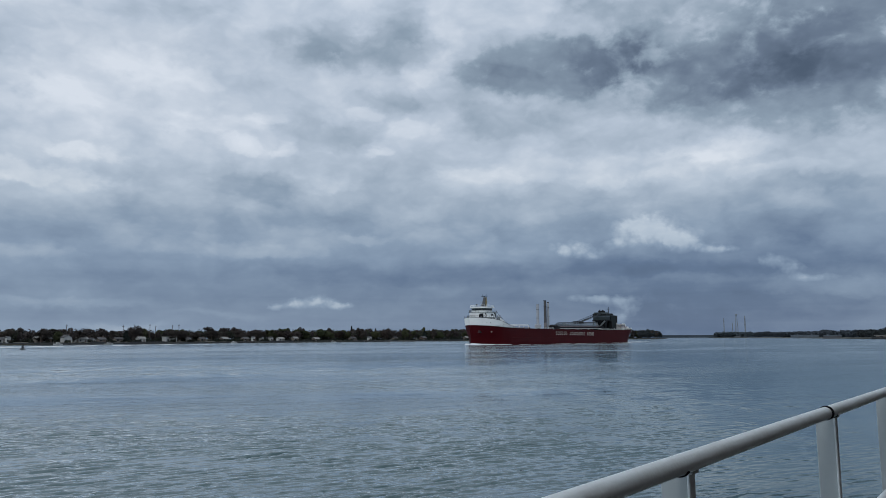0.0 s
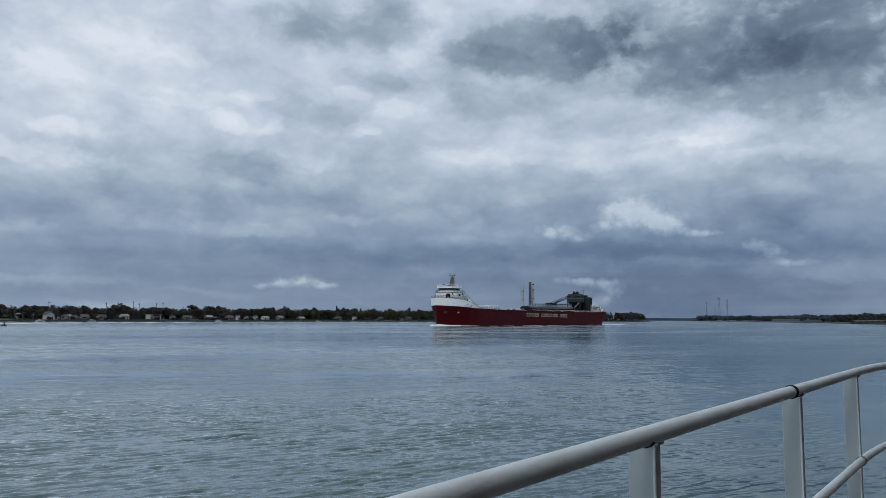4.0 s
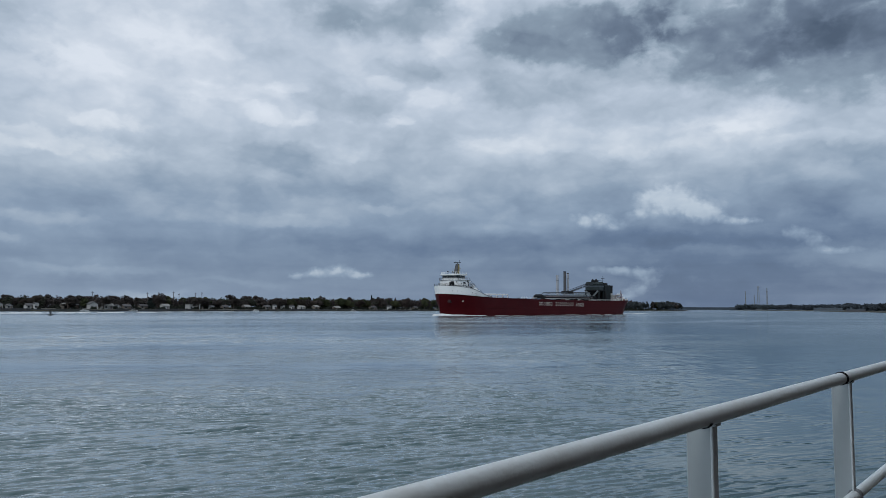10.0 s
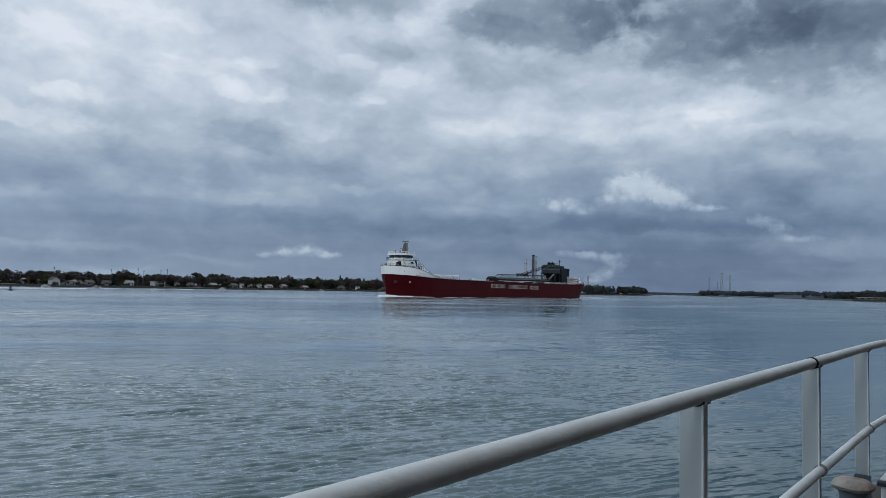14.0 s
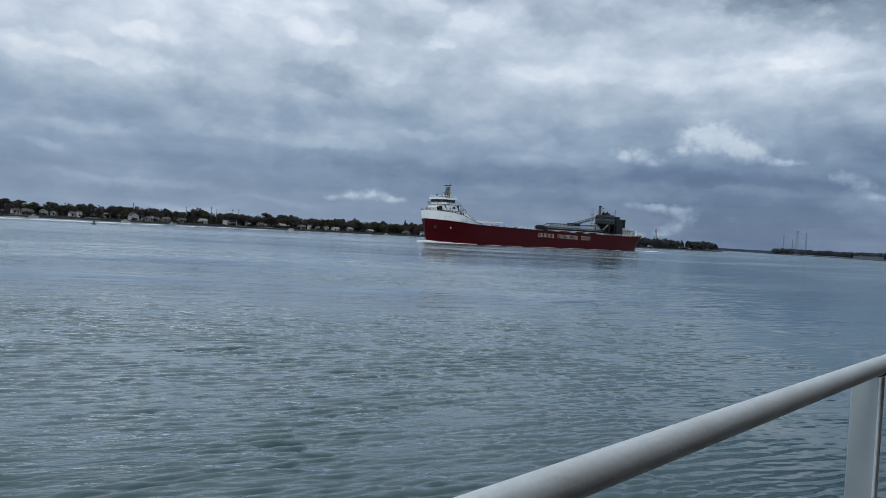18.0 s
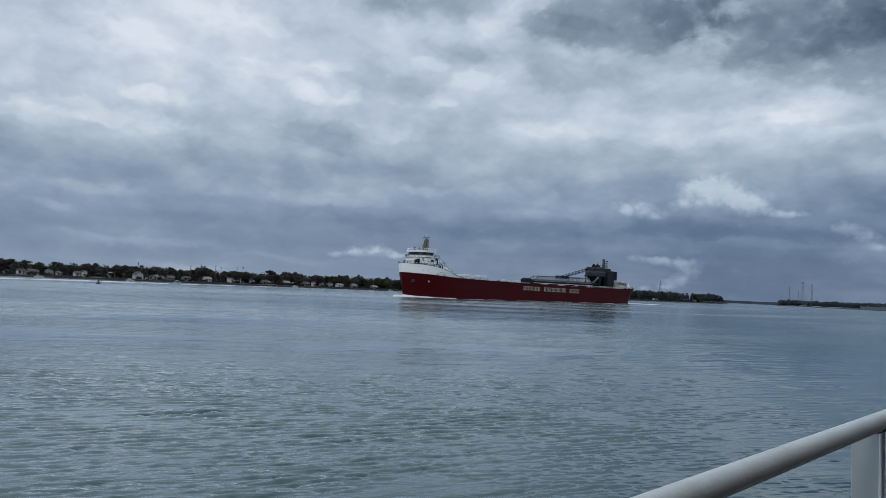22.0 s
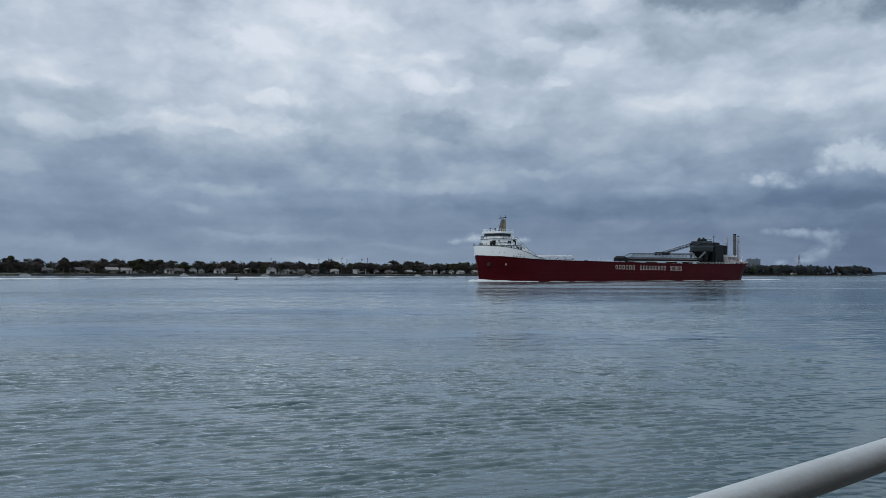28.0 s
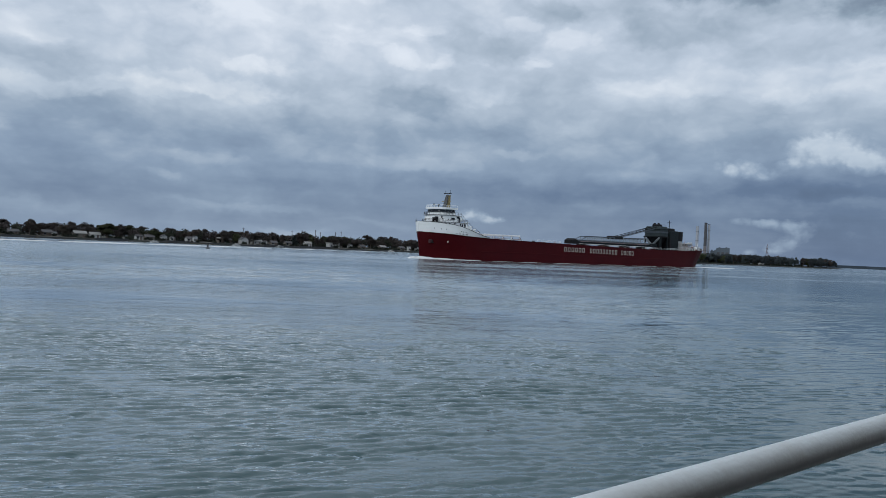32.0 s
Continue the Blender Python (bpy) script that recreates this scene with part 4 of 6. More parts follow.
    for a, z, w in ((5.2, 15.7, 1.0), (14.6, 15.9, 1.5), (6.5, 13.1, 0.5), (9.2, 13.1, 0.5), (12, 13.1, 0.5), (15, 13.1, 0.7), (17.3, 13.0, 0.7)):
        y = -6.03 if z > 14.5 else -7.63
        if a < 6:
            a, y = 7.2, -5.3
        part("window", Shape().box(a, a + w, y - 0.04, y + 0.3, z, z + 0.8), M_GLASS, tiers)
    # dark bands put the shadow under each deck edge into colour
    for z, x0, x1, w, f in ((14.28, 5.0, 19.2, 7.8, 4.5), (17.05, 5.2, 17.0, 6.4, 3.65)):
        part("deck_edge", tier(x0, x1, w, z - 0.16, z, f), M_DARK, ob, "dark band painted for the shadow at the deck edge")
    for k in range(3):
        part("window", Shape().box(6.9 + 3.1 * k, 7.35 + 3.1 * k, -6.06, -5.8, 15.2, 15.6), M_GLASS, tiers)
    part("fore_window", Shape().box(5.95, 6.4, -4.2, -2.6, 15.1, 16.3), M_GLASS, tiers)
    part("side_door", Shape().box(15.6, 16.3, -6.08, -5.8, 14.35, 16.3), M_GLASS, tiers)
    # rails round the tiers, each following its deck's rounded front
    def deck_rail(x0, x1, w, z, front, mat, rails=(0.55, 1.05)):
        pts = [Vector((x1, -w, z))]
        pts += [Vector((x0 + front - front * math.cos(t), w * math.sin(t), z)) for t in (-math.pi / 2 + math.pi * k / 10 for k in range(11))]
        pts.append(Vector((x1, w, z)))
        up = Vector((0, 0, 1))
        for h in rails:
            sh = Shape()
            for p, q in zip(pts, pts[1:]):
                sh.tube(p + up * h, q + up * h, 0.06, n=5)
            part("guard_rail", sh, mat, ob)
        posts = pts + [pts[0].lerp(pts[1], k / 5) for k in range(1, 5)] + [pts[-1].lerp(pts[-2], k / 5) for k in range(1, 5)]
        for p in posts:
            part("stanchion", Shape().tube(p, p + up * rails[-1], 0.06, n=5), mat, ob)
    deck_rail(5.4, 16.8, 6.2, 17.12, 3.5, M_LINE)
    deck_rail(5.2, 19.0, 7.7, 14.3, 4.4, M_LINE)
    deck_rail(6.2, 15.2, 5.4, 20.05, 3.0, M_WHITE, (0.9,))
    # dark rail along the top of the bow bulwark
    for sgn in (-1, 1):
        cap = Shape()
        cap.loft([[(a - max(0, 1 - a / 10) * 0.5, sgn * (half_at(a, 99) * 1.036 + dy), lerp(wtop, a) + dz) for dy, dz in ((-0.12, 0.0), (0.10, 0.0), (0.10, 0.16), (-0.12, 0.16))] for a in stations(0, 27.5, 1.25)])
        part("bulwark_rail", cap, M_LINE, body, "dark rail along the bulwark top")
        for a in stations(1.0, 13.0, 2.0):
            y = sgn * half_at(a, 99) * 1.03
            part("stanchion", Shape().tube((a - 0.3, y, lerp(wtop, a)), (a - 0.3, y, lerp(wtop, a) + 1.1), 0.07, n=5), M_LINE, ob)
    # doors and openings of the deckhouse
    for a, z, w, h, y in ((6.6, 11.9, 0.8, 1.9, -7.66), (11.6, 11.9, 0.8, 1.9, -7.66), (16.0, 11.9, 0.7, 1.9, -7.66), (17.4, 11.9, 0.7, 1.9, -7.66), (11.6, 15.2, 1.9, 0.9, -6.06)):
        part("doorway", Shape().box(a, a + w, y, y + 0.3, z, z + h), M_GLASS, tiers, "dark open doorway")
    part("fore_winch", Shape().tube((5.0, -4.6, 15.2), (5.0, -3.0, 15.2), 0.55, n=10).box(4.5, 5.6, -4.8, -4.6, 14.3, 15.9).box(4.5, 5.6, -3.0, -2.8, 14.3, 15.9), M_SOOT, ob, "black winch on the fore deck")
    # ladders stepping down behind the deckhouse
    for x0, z0, x1, z1, y in ((17.2, 17.0, 20.4, 14.2, -5.8), (19.2, 14.2, 23.0, 11.2, -7.4), (23.0, 11.3, 27.6, 8.6, -8.2)):
        lad = part("ladder", Shape().tube((x0, y, z0), (x1, y, z1), 0.10, n=5).tube((x0, y + 0.8, z0), (x1, y + 0.8, z1), 0.10, n=5), M_WHITE, ob, "white inclined ladder")
        for k in range(1, 9):
            t = k / 9
            part("tread", Shape().box(x0 + (x1 - x0) * t - 0.14, x0 + (x1 - x0) * t + 0.14, y, y + 0.8, z0 + (z1 - z0) * t - 0.03, z0 + (z1 - z0) * t + 0.03), M_LINE, lad)
        part("handrail", Shape().tube((x0, y, z0 + 1.0), (x1, y, z1 + 1.0), 0.06, n=5), M_LINE, lad)
    for x, z, h in ((20.2, 11.3, 3.0), (22.0, 10.6, 2.4), (24.4, 9.6, 2.2), (26.2, 8.9, 1.8)):
        part("vent", Shape().tube((x, -6.4, z), (x, -6.4, z + h), 0.28, n=8).tube((x, -6.4, z + h), (x, -6.4, z + h + 0.35), 0.5, n=10), M_WHITE, ob, "white mushroom vent")
        part("vent_foot", Shape().box(x - 0.5, x + 0.5, -9.2, -8.4, z - 1.6, z - 0.4), M_LINE, ob)
    # stern side stairs of the deckhouse
    for k in range(3):
        part("step_house", Shape().chamfer(18.6 + 2.2 * k, 21.2 + 2.2 * k, -8.2 + k, 8.2 - k, 9.4 - 0.4 * k, 12.9 - 1.15 * k, 0.1), M_WHITE, ob)
    # mast
    mast = part("mast", Shape().loft([[(13.0, -1.0, 20.05), (15.4, -1.0, 20.05), (15.4, 1.0, 20.05), (13.0, 1.0, 20.05)], [(13.9, -0.8, 23), (15.6, -0.8, 23), (15.6, 0.8, 23), (13.9, 0.8, 23)], [(14.4, -0.6, 25.4), (15.8, -0.6, 25.4), (15.8, 0.6, 25.4), (14.4, 0.6, 25.4)]]), M_YELLOW, ob, "buff yellow tapered mast")
    part("radar_bar", Shape().box(14.2, 15.2, -1.8, 1.8, 25.9, 26.15).tube((14.8, 0, 25.4), (14.8, 0, 26), 0.12), M_DARK, mast)
    part("mast_face", Shape().loft([[(12.95, -1.02, 20.3), (13.5, -1.02, 20.3), (13.5, 1.02, 20.3), (12.95, 1.02, 20.3)], [(14.3, -0.64, 25.3), (14.7, -0.64, 25.3), (14.7, 0.64, 25.3), (14.3, 0.64, 25.3)]]), M_LINE, mast, "dark fore face of the mast")
    part("crosstree", Shape().box(14.0, 14.3, -2.6, 2.6, 22.7, 22.9), M_YELLOW, mast)
    for y in (-1.4, 1.4):
        part("aerial", Shape().tube((14.8, y, 26.1), (14.8, y, 27.3), 0.06, n=5), M_DARK, mast)
    part("searchlight", Shape().tube((8.2, -2, 20.05), (8.2, -2, 20.9), 0.12).tube((7.9, -2, 21.0), (8.5, -2, 21.0), 0.35), M_DARK, ob)
    part("searchlight", Shape().tube((9.0, 1.5, 20.05), (9.0, 1.5, 21.2), 0.12).tube((8.7, 1.5, 21.3), (9.3, 1.5, 21.3), 0.3), M_DARK, ob)
    part("searchlight", Shape().tube((10.5, -3.2, 20.05), (10.5, -3.2, 21.4), 0.1), M_DARK, ob)
    part("radome", Shape().turned([(0.1, 14.9), (0.7, 15.3), (0.85, 15.8), (0.6, 16.4), (0.1, 16.6)], 12, 19.6, -3).tube((19.6, -3, 12.5), (19.6, -3, 15), 0.15), M_WHITE, ob, smooth=True)

    # fore walkway gantry on the deck
    g = part("deck_gantry", Shape().chamfer(30.5, 52.5, -6.3, -5.8, 10.0, 10.55, 0.08).chamfer(30.5, 52.5, 5.8, 6.3, 10.0, 10.55, 0.08), M_WHITE, ob, "white deck gantry")
    for xx in (30.6, 36, 41.5, 47, 52.1):
        for y in (-6.05, 6.05):
            part("gantry_leg", Shape().box(xx, xx + 0.3, y - 0.15, y + 0.15, 7.3, 10.2), M_WHITE, g)
        part("gantry_beam", Shape().box(xx, xx + 0.35, -5.8, 5.8, 10.1, 10.45), M_WHITE, g)
        part("stay", Shape().tube((xx + 0.15, -5.9, 10.1), (xx + 2.2, -5.9, 8.0), 0.1, n=5), M_LINE, g)
    part("lower_walk", Shape().box(30.5, 52.5, -6.9, -6.3, 8.75, 8.95), M_RUST_PAINT, g, "pale walkway under the gantry")
    # hatch covers
    for k in range(17):
        x0 = 40 + 7 * k
        if x0 < 152:
            z = lerp(SHEER, x0) - 0.9
            part("hatch_cover", Shape().chamfer(x0, x0 + 4.2, -7.2, 7.2, z, z + 1.1, 0.15), M_SHIPDECK, ob)
    # bitts, fairleads and vents along the deck edge
    fit = random.Random(14)
    for k in range(38):
        a = 56 + 3.6 * k + fit.uniform(-1, 1)
        h = fit.choice((0.1, 0.15, 0.2, 0.3, 0.5))
        y = -half_at(a, 99) + 0.7
        z = lerp(SHEER, a) - 0.6
        part("deck_fitting", Shape().chamfer(a, a + fit.uniform(0.5, 1.6), y - 0.3, y + 0.3, z, z + 0.6 + h, 0.08), fit.choice((M_HULLTOP, M_LINE, M_LINE, M_SHIPDECK, M_RUST_PAINT)), ob)
    # deck rail stanchions along the port side
    for sgn in (-1, 1):
        for a0, a1 in ((58, 74), (140, 182), (184, 214)):
            dr = Shape()
            pts = stations(a0, a1, 3)
            for h in (0.55, 1.05):
                for p, q in zip(pts, pts[1:]):
                    dr.tube((p, sgn * (half_at(p, 99) - 0.3), lerp(SHEER, p) + h), (q, sgn * (half_at(q, 99) - 0.3), lerp(SHEER, q) + h), 0.045, n=4)
            for p in pts:
                dr.tube((p, sgn * (half_at(p, 99) - 0.3), lerp(SHEER, p)), (p, sgn * (half_at(p, 99) - 0.3), lerp(SHEER, p) + 1.05), 0.05, n=4)
            part("guard_rail", dr, M_WHITE, ob)
    # company name on the side as plain cream shapes, one hollow block to a letter
    for a0, a1, letters in ((76.6, 91.9, 6), (95.8, 117.9, 9), (121.4, 132.0, 5)):
        step = (a1 - a0) / (letters - 0.25)
        for k in range(letters):
            x0 = a0 + step * k
            w = step * 0.75
            y0, y1, zb, zt, e = -HALF - 0.05, -HALF + 0.02, 4.65 - 0.011 * (x0 - 76), 6.35 - 0.011 * (x0 - 76), 0.22
            w *= 0.8
            bar = Shape().box(x0, x0 + e, y0, y1, zb, zt).box(x0 + w - e, x0 + w, y0, y1, zb, zt)
            bar.box(x0 + e, x0 + w - e, y0, y1, zt - e, zt).box(x0 + e, x0 + w - e, y0, y1, zb, zb + e)
            part("letter_bar", bar, M_LETTER, body, "plain cream painted block")

    # unloading boom: box girder with light lattice
    boom = part("unloading_boom", Shape().chamfer(96, 166, -1.9, 1.9, 8.35, 9.7, 0.2), M_DARK, ob, "dark unloading boom along the deck")
    part("boom_head", Shape().chamfer(93.0, 99.0, -2.4, 2.4, 8.3, 10.9, 0.9), M_SOOT, boom, "black boom head")
    part("head_pulley", Shape().tube((96, -2.5, 9.6), (96, 2.5, 9.6), 0.9, n=14), M_SOOT, boom)
    for y in (-2.1, 2.1):
        top = part("top_chord", Shape().tube((106, y, 12.2), (160, y, 12.8), 0.22, n=6).tube((100, y, 9.8), (106, y, 12.2), 0.2, n=6), M_BOOM, boom, "grey-blue top chord")
        part("bottom_chord", Shape().tube((100, y, 9.9), (164, y, 9.9), 0.22, n=6), M_BOOM, boom)
        for k in range(14):
            x0 = 106 + 54 * k / 14
            x1 = x0 + 54 / 14
            z = 12.2 + 0.6 * k / 14
            part("lattice_bar", Shape().tube((x0, y, z), (x0, y, 9.9), 0.18, n=5), M_BRACE, top)
            part("lattice_bar", Shape().tube((x0, y, 9.9), (x1, y, z), 0.16, n=5), M_BRACE, top)
    part("stay_block", Shape().chamfer(128.5, 135.5, -2.6, 2.6, 11.7, 13.3, 0.3), M_SOOT, boom, "black block where the stays meet the boom")
    part("belt_cover", Shape().chamfer(99, 164, -1.5, 1.5, 9.72, 10.5, 0.25), M_BOOM, boom, "grey-blue belt cover")
    for xx in range(108, 160, 6):
        part("cross_beam", Shape().tube((xx, -2.1, 12.3), (xx, 2.1, 12.3), 0.15, n=5), M_BOOM, boom)
    part("catwalk_rail", Shape().tube((99, -3.4, 9.6), (164, -3.4, 9.6), 0.09, n=5), M_RUST_PAINT, boom, "pale catwalk rail")
    for xx in (104, 122, 140, 156):
        part("boom_saddle", Shape().box(xx, xx + 1.2, -3, 3, 6.2, 8.4), M_DARK, ob)
    part("walkway", Shape().box(98, 160, -4.6, -3.4, 8.3, 8.5), M_WHITE, boom, "pale walkway beside the boom")

    # loading leg house on its tapered frame
    house = part("elevator_house", Shape().loft([[(167.3, -4.9, 14.6), (174.5, -4.9, 14.6), (174.5, 4.9, 14.6), (167.3, 4.9, 14.6)], [(167.3, -4.9, 18.4), (174.5, -4.9, 18.4), (174.5, 4.9, 18.4), (167.3, 4.9, 18.4)], [(168.0, -4.4, 20.0), (174.2, -4.4, 20.0), (174.2, 4.4, 20.0), (168.0, 4.4, 20.0)]]), M_HOUSE, ob, "dark grey-green elevator house")
    part("eave", Shape().box(166.9, 174.9, -5.3, 5.3, 18.3, 18.6), M_SOOT, house)
    part("band", Shape().box(167.15, 174.65, -5.05, 5.05, 16.5, 17.3), M_BOOM, house, "paler grey wall band")
    part("sill_beam", Shape().box(166.8, 175, -5.4, 5.4, 14.1, 14.6), M_SOOT, house)
    part("sheave_block", Shape().chamfer(169, 172.6, -2.3, 1.6, 20.0, 21.2, 0.2), M_SOOT, house)
    for y in (-1.6, 0.9):
        part("sheave", Shape().tube((170.2, y - 0.3, 21.3), (170.2, y + 0.3, 21.3), 0.7, n=12), M_SOOT, house)
    part("roof_rail", Shape().tube((168.2, -4.2, 20.9), (174, -4.2, 20.9), 0.07, n=5), M_SOOT, house)
    part("hopper", Shape().loft([[(170, -1.6, 8.6), (173.6, -1.6, 8.6), (173.6, 1.6, 8.6), (170, 1.6, 8.6)], [(168.2, -4.2, 14.1), (174.4, -4.2, 14.1), (174.4, 4.2, 14.1), (168.2, 4.2, 14.1)]]), M_SOOT, house, "dark tapered hopper")
    for y in (-4.7, 4.7):
        part("frame_leg", Shape().box(167.3, 168.0, y - 0.4, y + 0.4, 6.3, 14.1), M_DARK, house)
        part("frame_leg", Shape().box(173.8, 174.5, y - 0.4, y + 0.4, 6.3, 14.1), M_DARK, house)
    part("frame_back", Shape().box(175.2, 176.2, -6.0, 6.0, 6.4, 13.6), M_SOOT, house)
    for y in (-4.4, 4.4):
        part("frame_brace", Shape().tube((167.0, y, 13.8), (167.0, y * 0.05, 9.8), 0.55, n=6), M_BRACE, house, "paler grey slanting brace")
    part("cab", Shape().chamfer(161, 166.5, -3.5, 3.5, 8.8, 10.4, 0.2), M_DARK, ob)
    for y in (-2.0, 2.0):
        part("pendant_cable", Shape().tube((168.5, y, 19.8), (133, y, 13.0), 0.16, n=5), M_SOOT, boom, "black pendant cable")
    part("pendant_cable", Shape().tube((168.5, 0, 20.1), (135, 0, 13.2), 0.13, n=5), M_SOOT, boom, "black pendant cable")
    for y in (-1.0, 1.0):
        part("stay_strut", Shape().tube((167.5, y, 18.6), (136, y, 12.9), 0.2, n=5), M_BOOM, boom, "grey-blue stay strut")
    for k in range(1, 8):
        t = k / 8
        part("stay_tie", Shape().tube((168.5 - 34 * t, 0, 20.0 - 6.6 * t), (167.5 - 31.5 * t, 0, 18.6 - 5.7 * t), 0.12, n=5), M_SOOT, boom)
    # engine casing, funnel and after house
    cas = part("engine_casing", Shape().chamfer(177.5, 186.5, -4.6, 4.6, 6.4, 18.0, 0.3), M_DARK, ob, "dark engine casing")
    part("casing_top", Shape().chamfer(178.5, 184, -3.6, 3.6, 18.0, 19.4, 0.3), M_SOOT, cas)
    part("after_mast", Shape().tube((184, 0, 17.9), (184, 0, 24.0), 0.22, 0.14, 6).box(183.7, 184.3, -1.2, 1.2, 22.6, 22.8), M_SOOT, ob)
    fun = part("funnel", Shape().loft([[(x + 193.2 + 3.2 * math.cos(t), 2.3 * math.sin(t), z) for t in (2 * math.pi * k / 16 for k in range(16))] for z, x in ((9.0, 0), (12.6, 0.4))]), M_BOAT, ob, smooth=True)
    part("funnel_top", Shape().loft([[(x + 193.6 + 3.25 * math.cos(t), 2.35 * math.sin(t), z) for t in (2 * math.pi * k / 16 for k in range(16))] for z, x in ((12.6, 0), (18.0, 0.25))]), M_SOOT, fun, "black funnel top", smooth=True)
    aft_house = part("after_house", Shape().chamfer(188.8, 200, -7.4, 7.4, 6.6, 9.2, 0.15), M_BOAT, ob, "white after deckhouse")
    part("after_house", Shape().chamfer(189.5, 196.5, -5, 5, 9.2, 11.6, 0.15), M_BOAT, ob)
    for k in range(4):
        part("window", Shape().box(190.2 + 2.5 * k, 190.9 + 2.5 * k, -7.46, -7.2, 7.6, 8.4), M_GLASS, aft_house)
    for k in range(3):
        part("window", Shape().box(190.4 + 2.4 * k, 191.1 + 2.4 * k, -5.06, -4.8, 10.2, 11.0), M_GLASS, aft_house)
    for sgn in (-1, 1):
        lb = part("lifeboat", Shape().loft([[(x, sgn * 6.9 + w * math.cos(t), 11.2 + h * math.sin(t)) for t in (2 * math.pi * k / 10 for k in range(10))] for x, w, h in ((191, 0.2, 0.3), (192.2, 0.9, 0.8), (194, 1.0, 0.9), (196, 0.9, 0.8), (197, 0.2, 0.3))]), M_BOAT, ob, "grey-white lifeboat", smooth=True)
        for xx in (192.5, 195.8):
            part("davit", Shape().tube((xx, sgn * 6.0, 9.2), (xx, sgn * 7.2, 12.4), 0.15, n=6), M_WHITE, lb)
    part("winch", Shape().tube((210.5, -1.5, 8.0), (210.5, 1.5, 8.0), 0.7, n=12).box(209.8, 211.2, -2.0, -1.5, 6.8, 8.6).box(209.8, 211.2, 1.5, 2.0, 6.8, 8.6), M_DARK, ob)
    part("vent", Shape().tube((202.5, -4, 7), (202.5, -4, 10.2), 0.5, n=10), M_WHITE, ob)
    part("vent", Shape().tube((202.5, 4, 7), (202.5, 4, 10.4), 0.5, n=10), M_WHITE, ob)
    part("stern_house", Shape().chamfer(204.5, 208.5, -3, 3, 6.8, 9.0, 0.1), M_WHITE, ob)
    aft = random.Random(6)
    for k in range(26):
        a = 187.5 + 1.05 * k
        w = aft.uniform(0.5, 1.5)
        y = -half_at(a, 99) * aft.uniform(0.45, 0.9)
        z = lerp(SHEER, a) - 0.8
        h = aft.uniform(1.2, 3.4) * (1.0 if a < 203 else 0.6)
        part("deck_gear", Shape().chamfer(a, a + w, y - w / 2, y + w / 2, z, z + h, 0.1), aft.choice((M_WHITE, M_RUST_PAINT, M_BOAT, M_LINE, M_SHIPDECK)), ob)
    for k in range(5):
        a = 188.5 + 2.9 * k
        part("after_post", Shape().tube((a, -7.0, 9.0), (a, -7.0, 12.4 - 0.5 * k), 0.16, n=5), M_RUST_PAINT, ob)
    for z in (10.2, 11.3):
        part("after_rail", Shape().tube((188.5, -7.0, z), (200.5, -7.0, z - 1.2), 0.1, n=5), M_RUST_PAINT, ob)
    part("flagstaff", Shape().tube((215, 0, 7.5), (216.5, 0, 12.0), 0.1, n=5), M_WHITE, ob)
    part("draft_mark", Shape().box(201.5, 203.5, -9.6, -8.0, 6.3, 6.6), M_LETTER, body)
    # the freeboard grows a little towards the stern
    for c in ob.children_recursive:
        for v in c.data.vertices:
            v.co.z += (0.42 + 0.0074 * v.co.x) * min(1.0, max(0.0, v.co.z / 5.5))
    return ob


def foam_strip(name, segs, seed, parent=None):
    """Broken crests of foam lying on the water, each a low ridge."""
    rnd = random.Random(seed)
    sh = Shape()
    for x0, x1, y, w, h in segs:
        n = max(4, int((x1 - x0) / 0.9))
        rings = []
        for k in range(n + 1):
            t = k / n
            e = math.sin(math.pi * min(1, max(0, t))) ** 0.5
            x = x0 + (x1 - x0) * t
            yy = y(x) if callable(y) else y
            j = rnd.uniform(0.7, 1.3)
            rings.append([(x, yy - w * e * j, 0.005), (x, yy - w * 0.4 * e, 0.03 + h * e * j), (x, yy + w * 0.4 * e, 0.03 + h * e * j * rnd.uniform(0.7, 1)), (x, yy + w * e * j, 0.005)])
        sh.loft(rings, closed=False)
    return sh


def bow_wave():
    ob = thing("bow_wave", "white foaming bow wave along the red hull", "wave")
    crest = [(-5.2, 5.5, lambda x: -0.6 - max(0, x + 1) * 0.8, 1.2, 0.75), (-4.5, 3.5, lambda x: 0.6 + max(0, x + 1) * 0.8, 1.2, 0.7), (2.0, 12, lambda x: -half_at(max(0, x), 0) - 0.6, 0.6, 0.42), (9.0, 24, lambda x: -half_at(max(0, x), 0) - 0.4, 0.35, 0.2)]
    part("crest", foam_strip("crest", crest, 3), M_FOAM, ob, smooth=True)
    side = [(a, b, lambda x: -half_at(min(x, 200), 0) - 2.6 - 0.6 * math.sin(x * 0.21), 0.5, 0.05) for a, b in ((28, 40), (44, 58), (66, 92), (97, 121), (126, 150), (154, 170), (174, 200))]
    for k, s in enumerate(side):
        part("side_foam", foam_strip("side_foam", [s], 10 + k), M_FOAM, ob, smooth=True)
    wake = [(212 + 3 * k, 226 + 7 * k, (lambda j: lambda x: j)(rr), 0.8, 0.12) for k, rr in enumerate((-4, 3, -7, 6, 0, -2, 5))]
    part("stern_wash", foam_strip("stern_wash", wake, 31), M_FOAM, ob, smooth=True)
    return ob


FREIGHTER = ship()
BOW_WAVE = bow_wave()

# ---- the far bank ----
SHORE = 513.0


def at_bearing(az, d, z=0.0):
    return Vector((d * math.sin(radians(az)), d * math.cos(radians(az)), z))


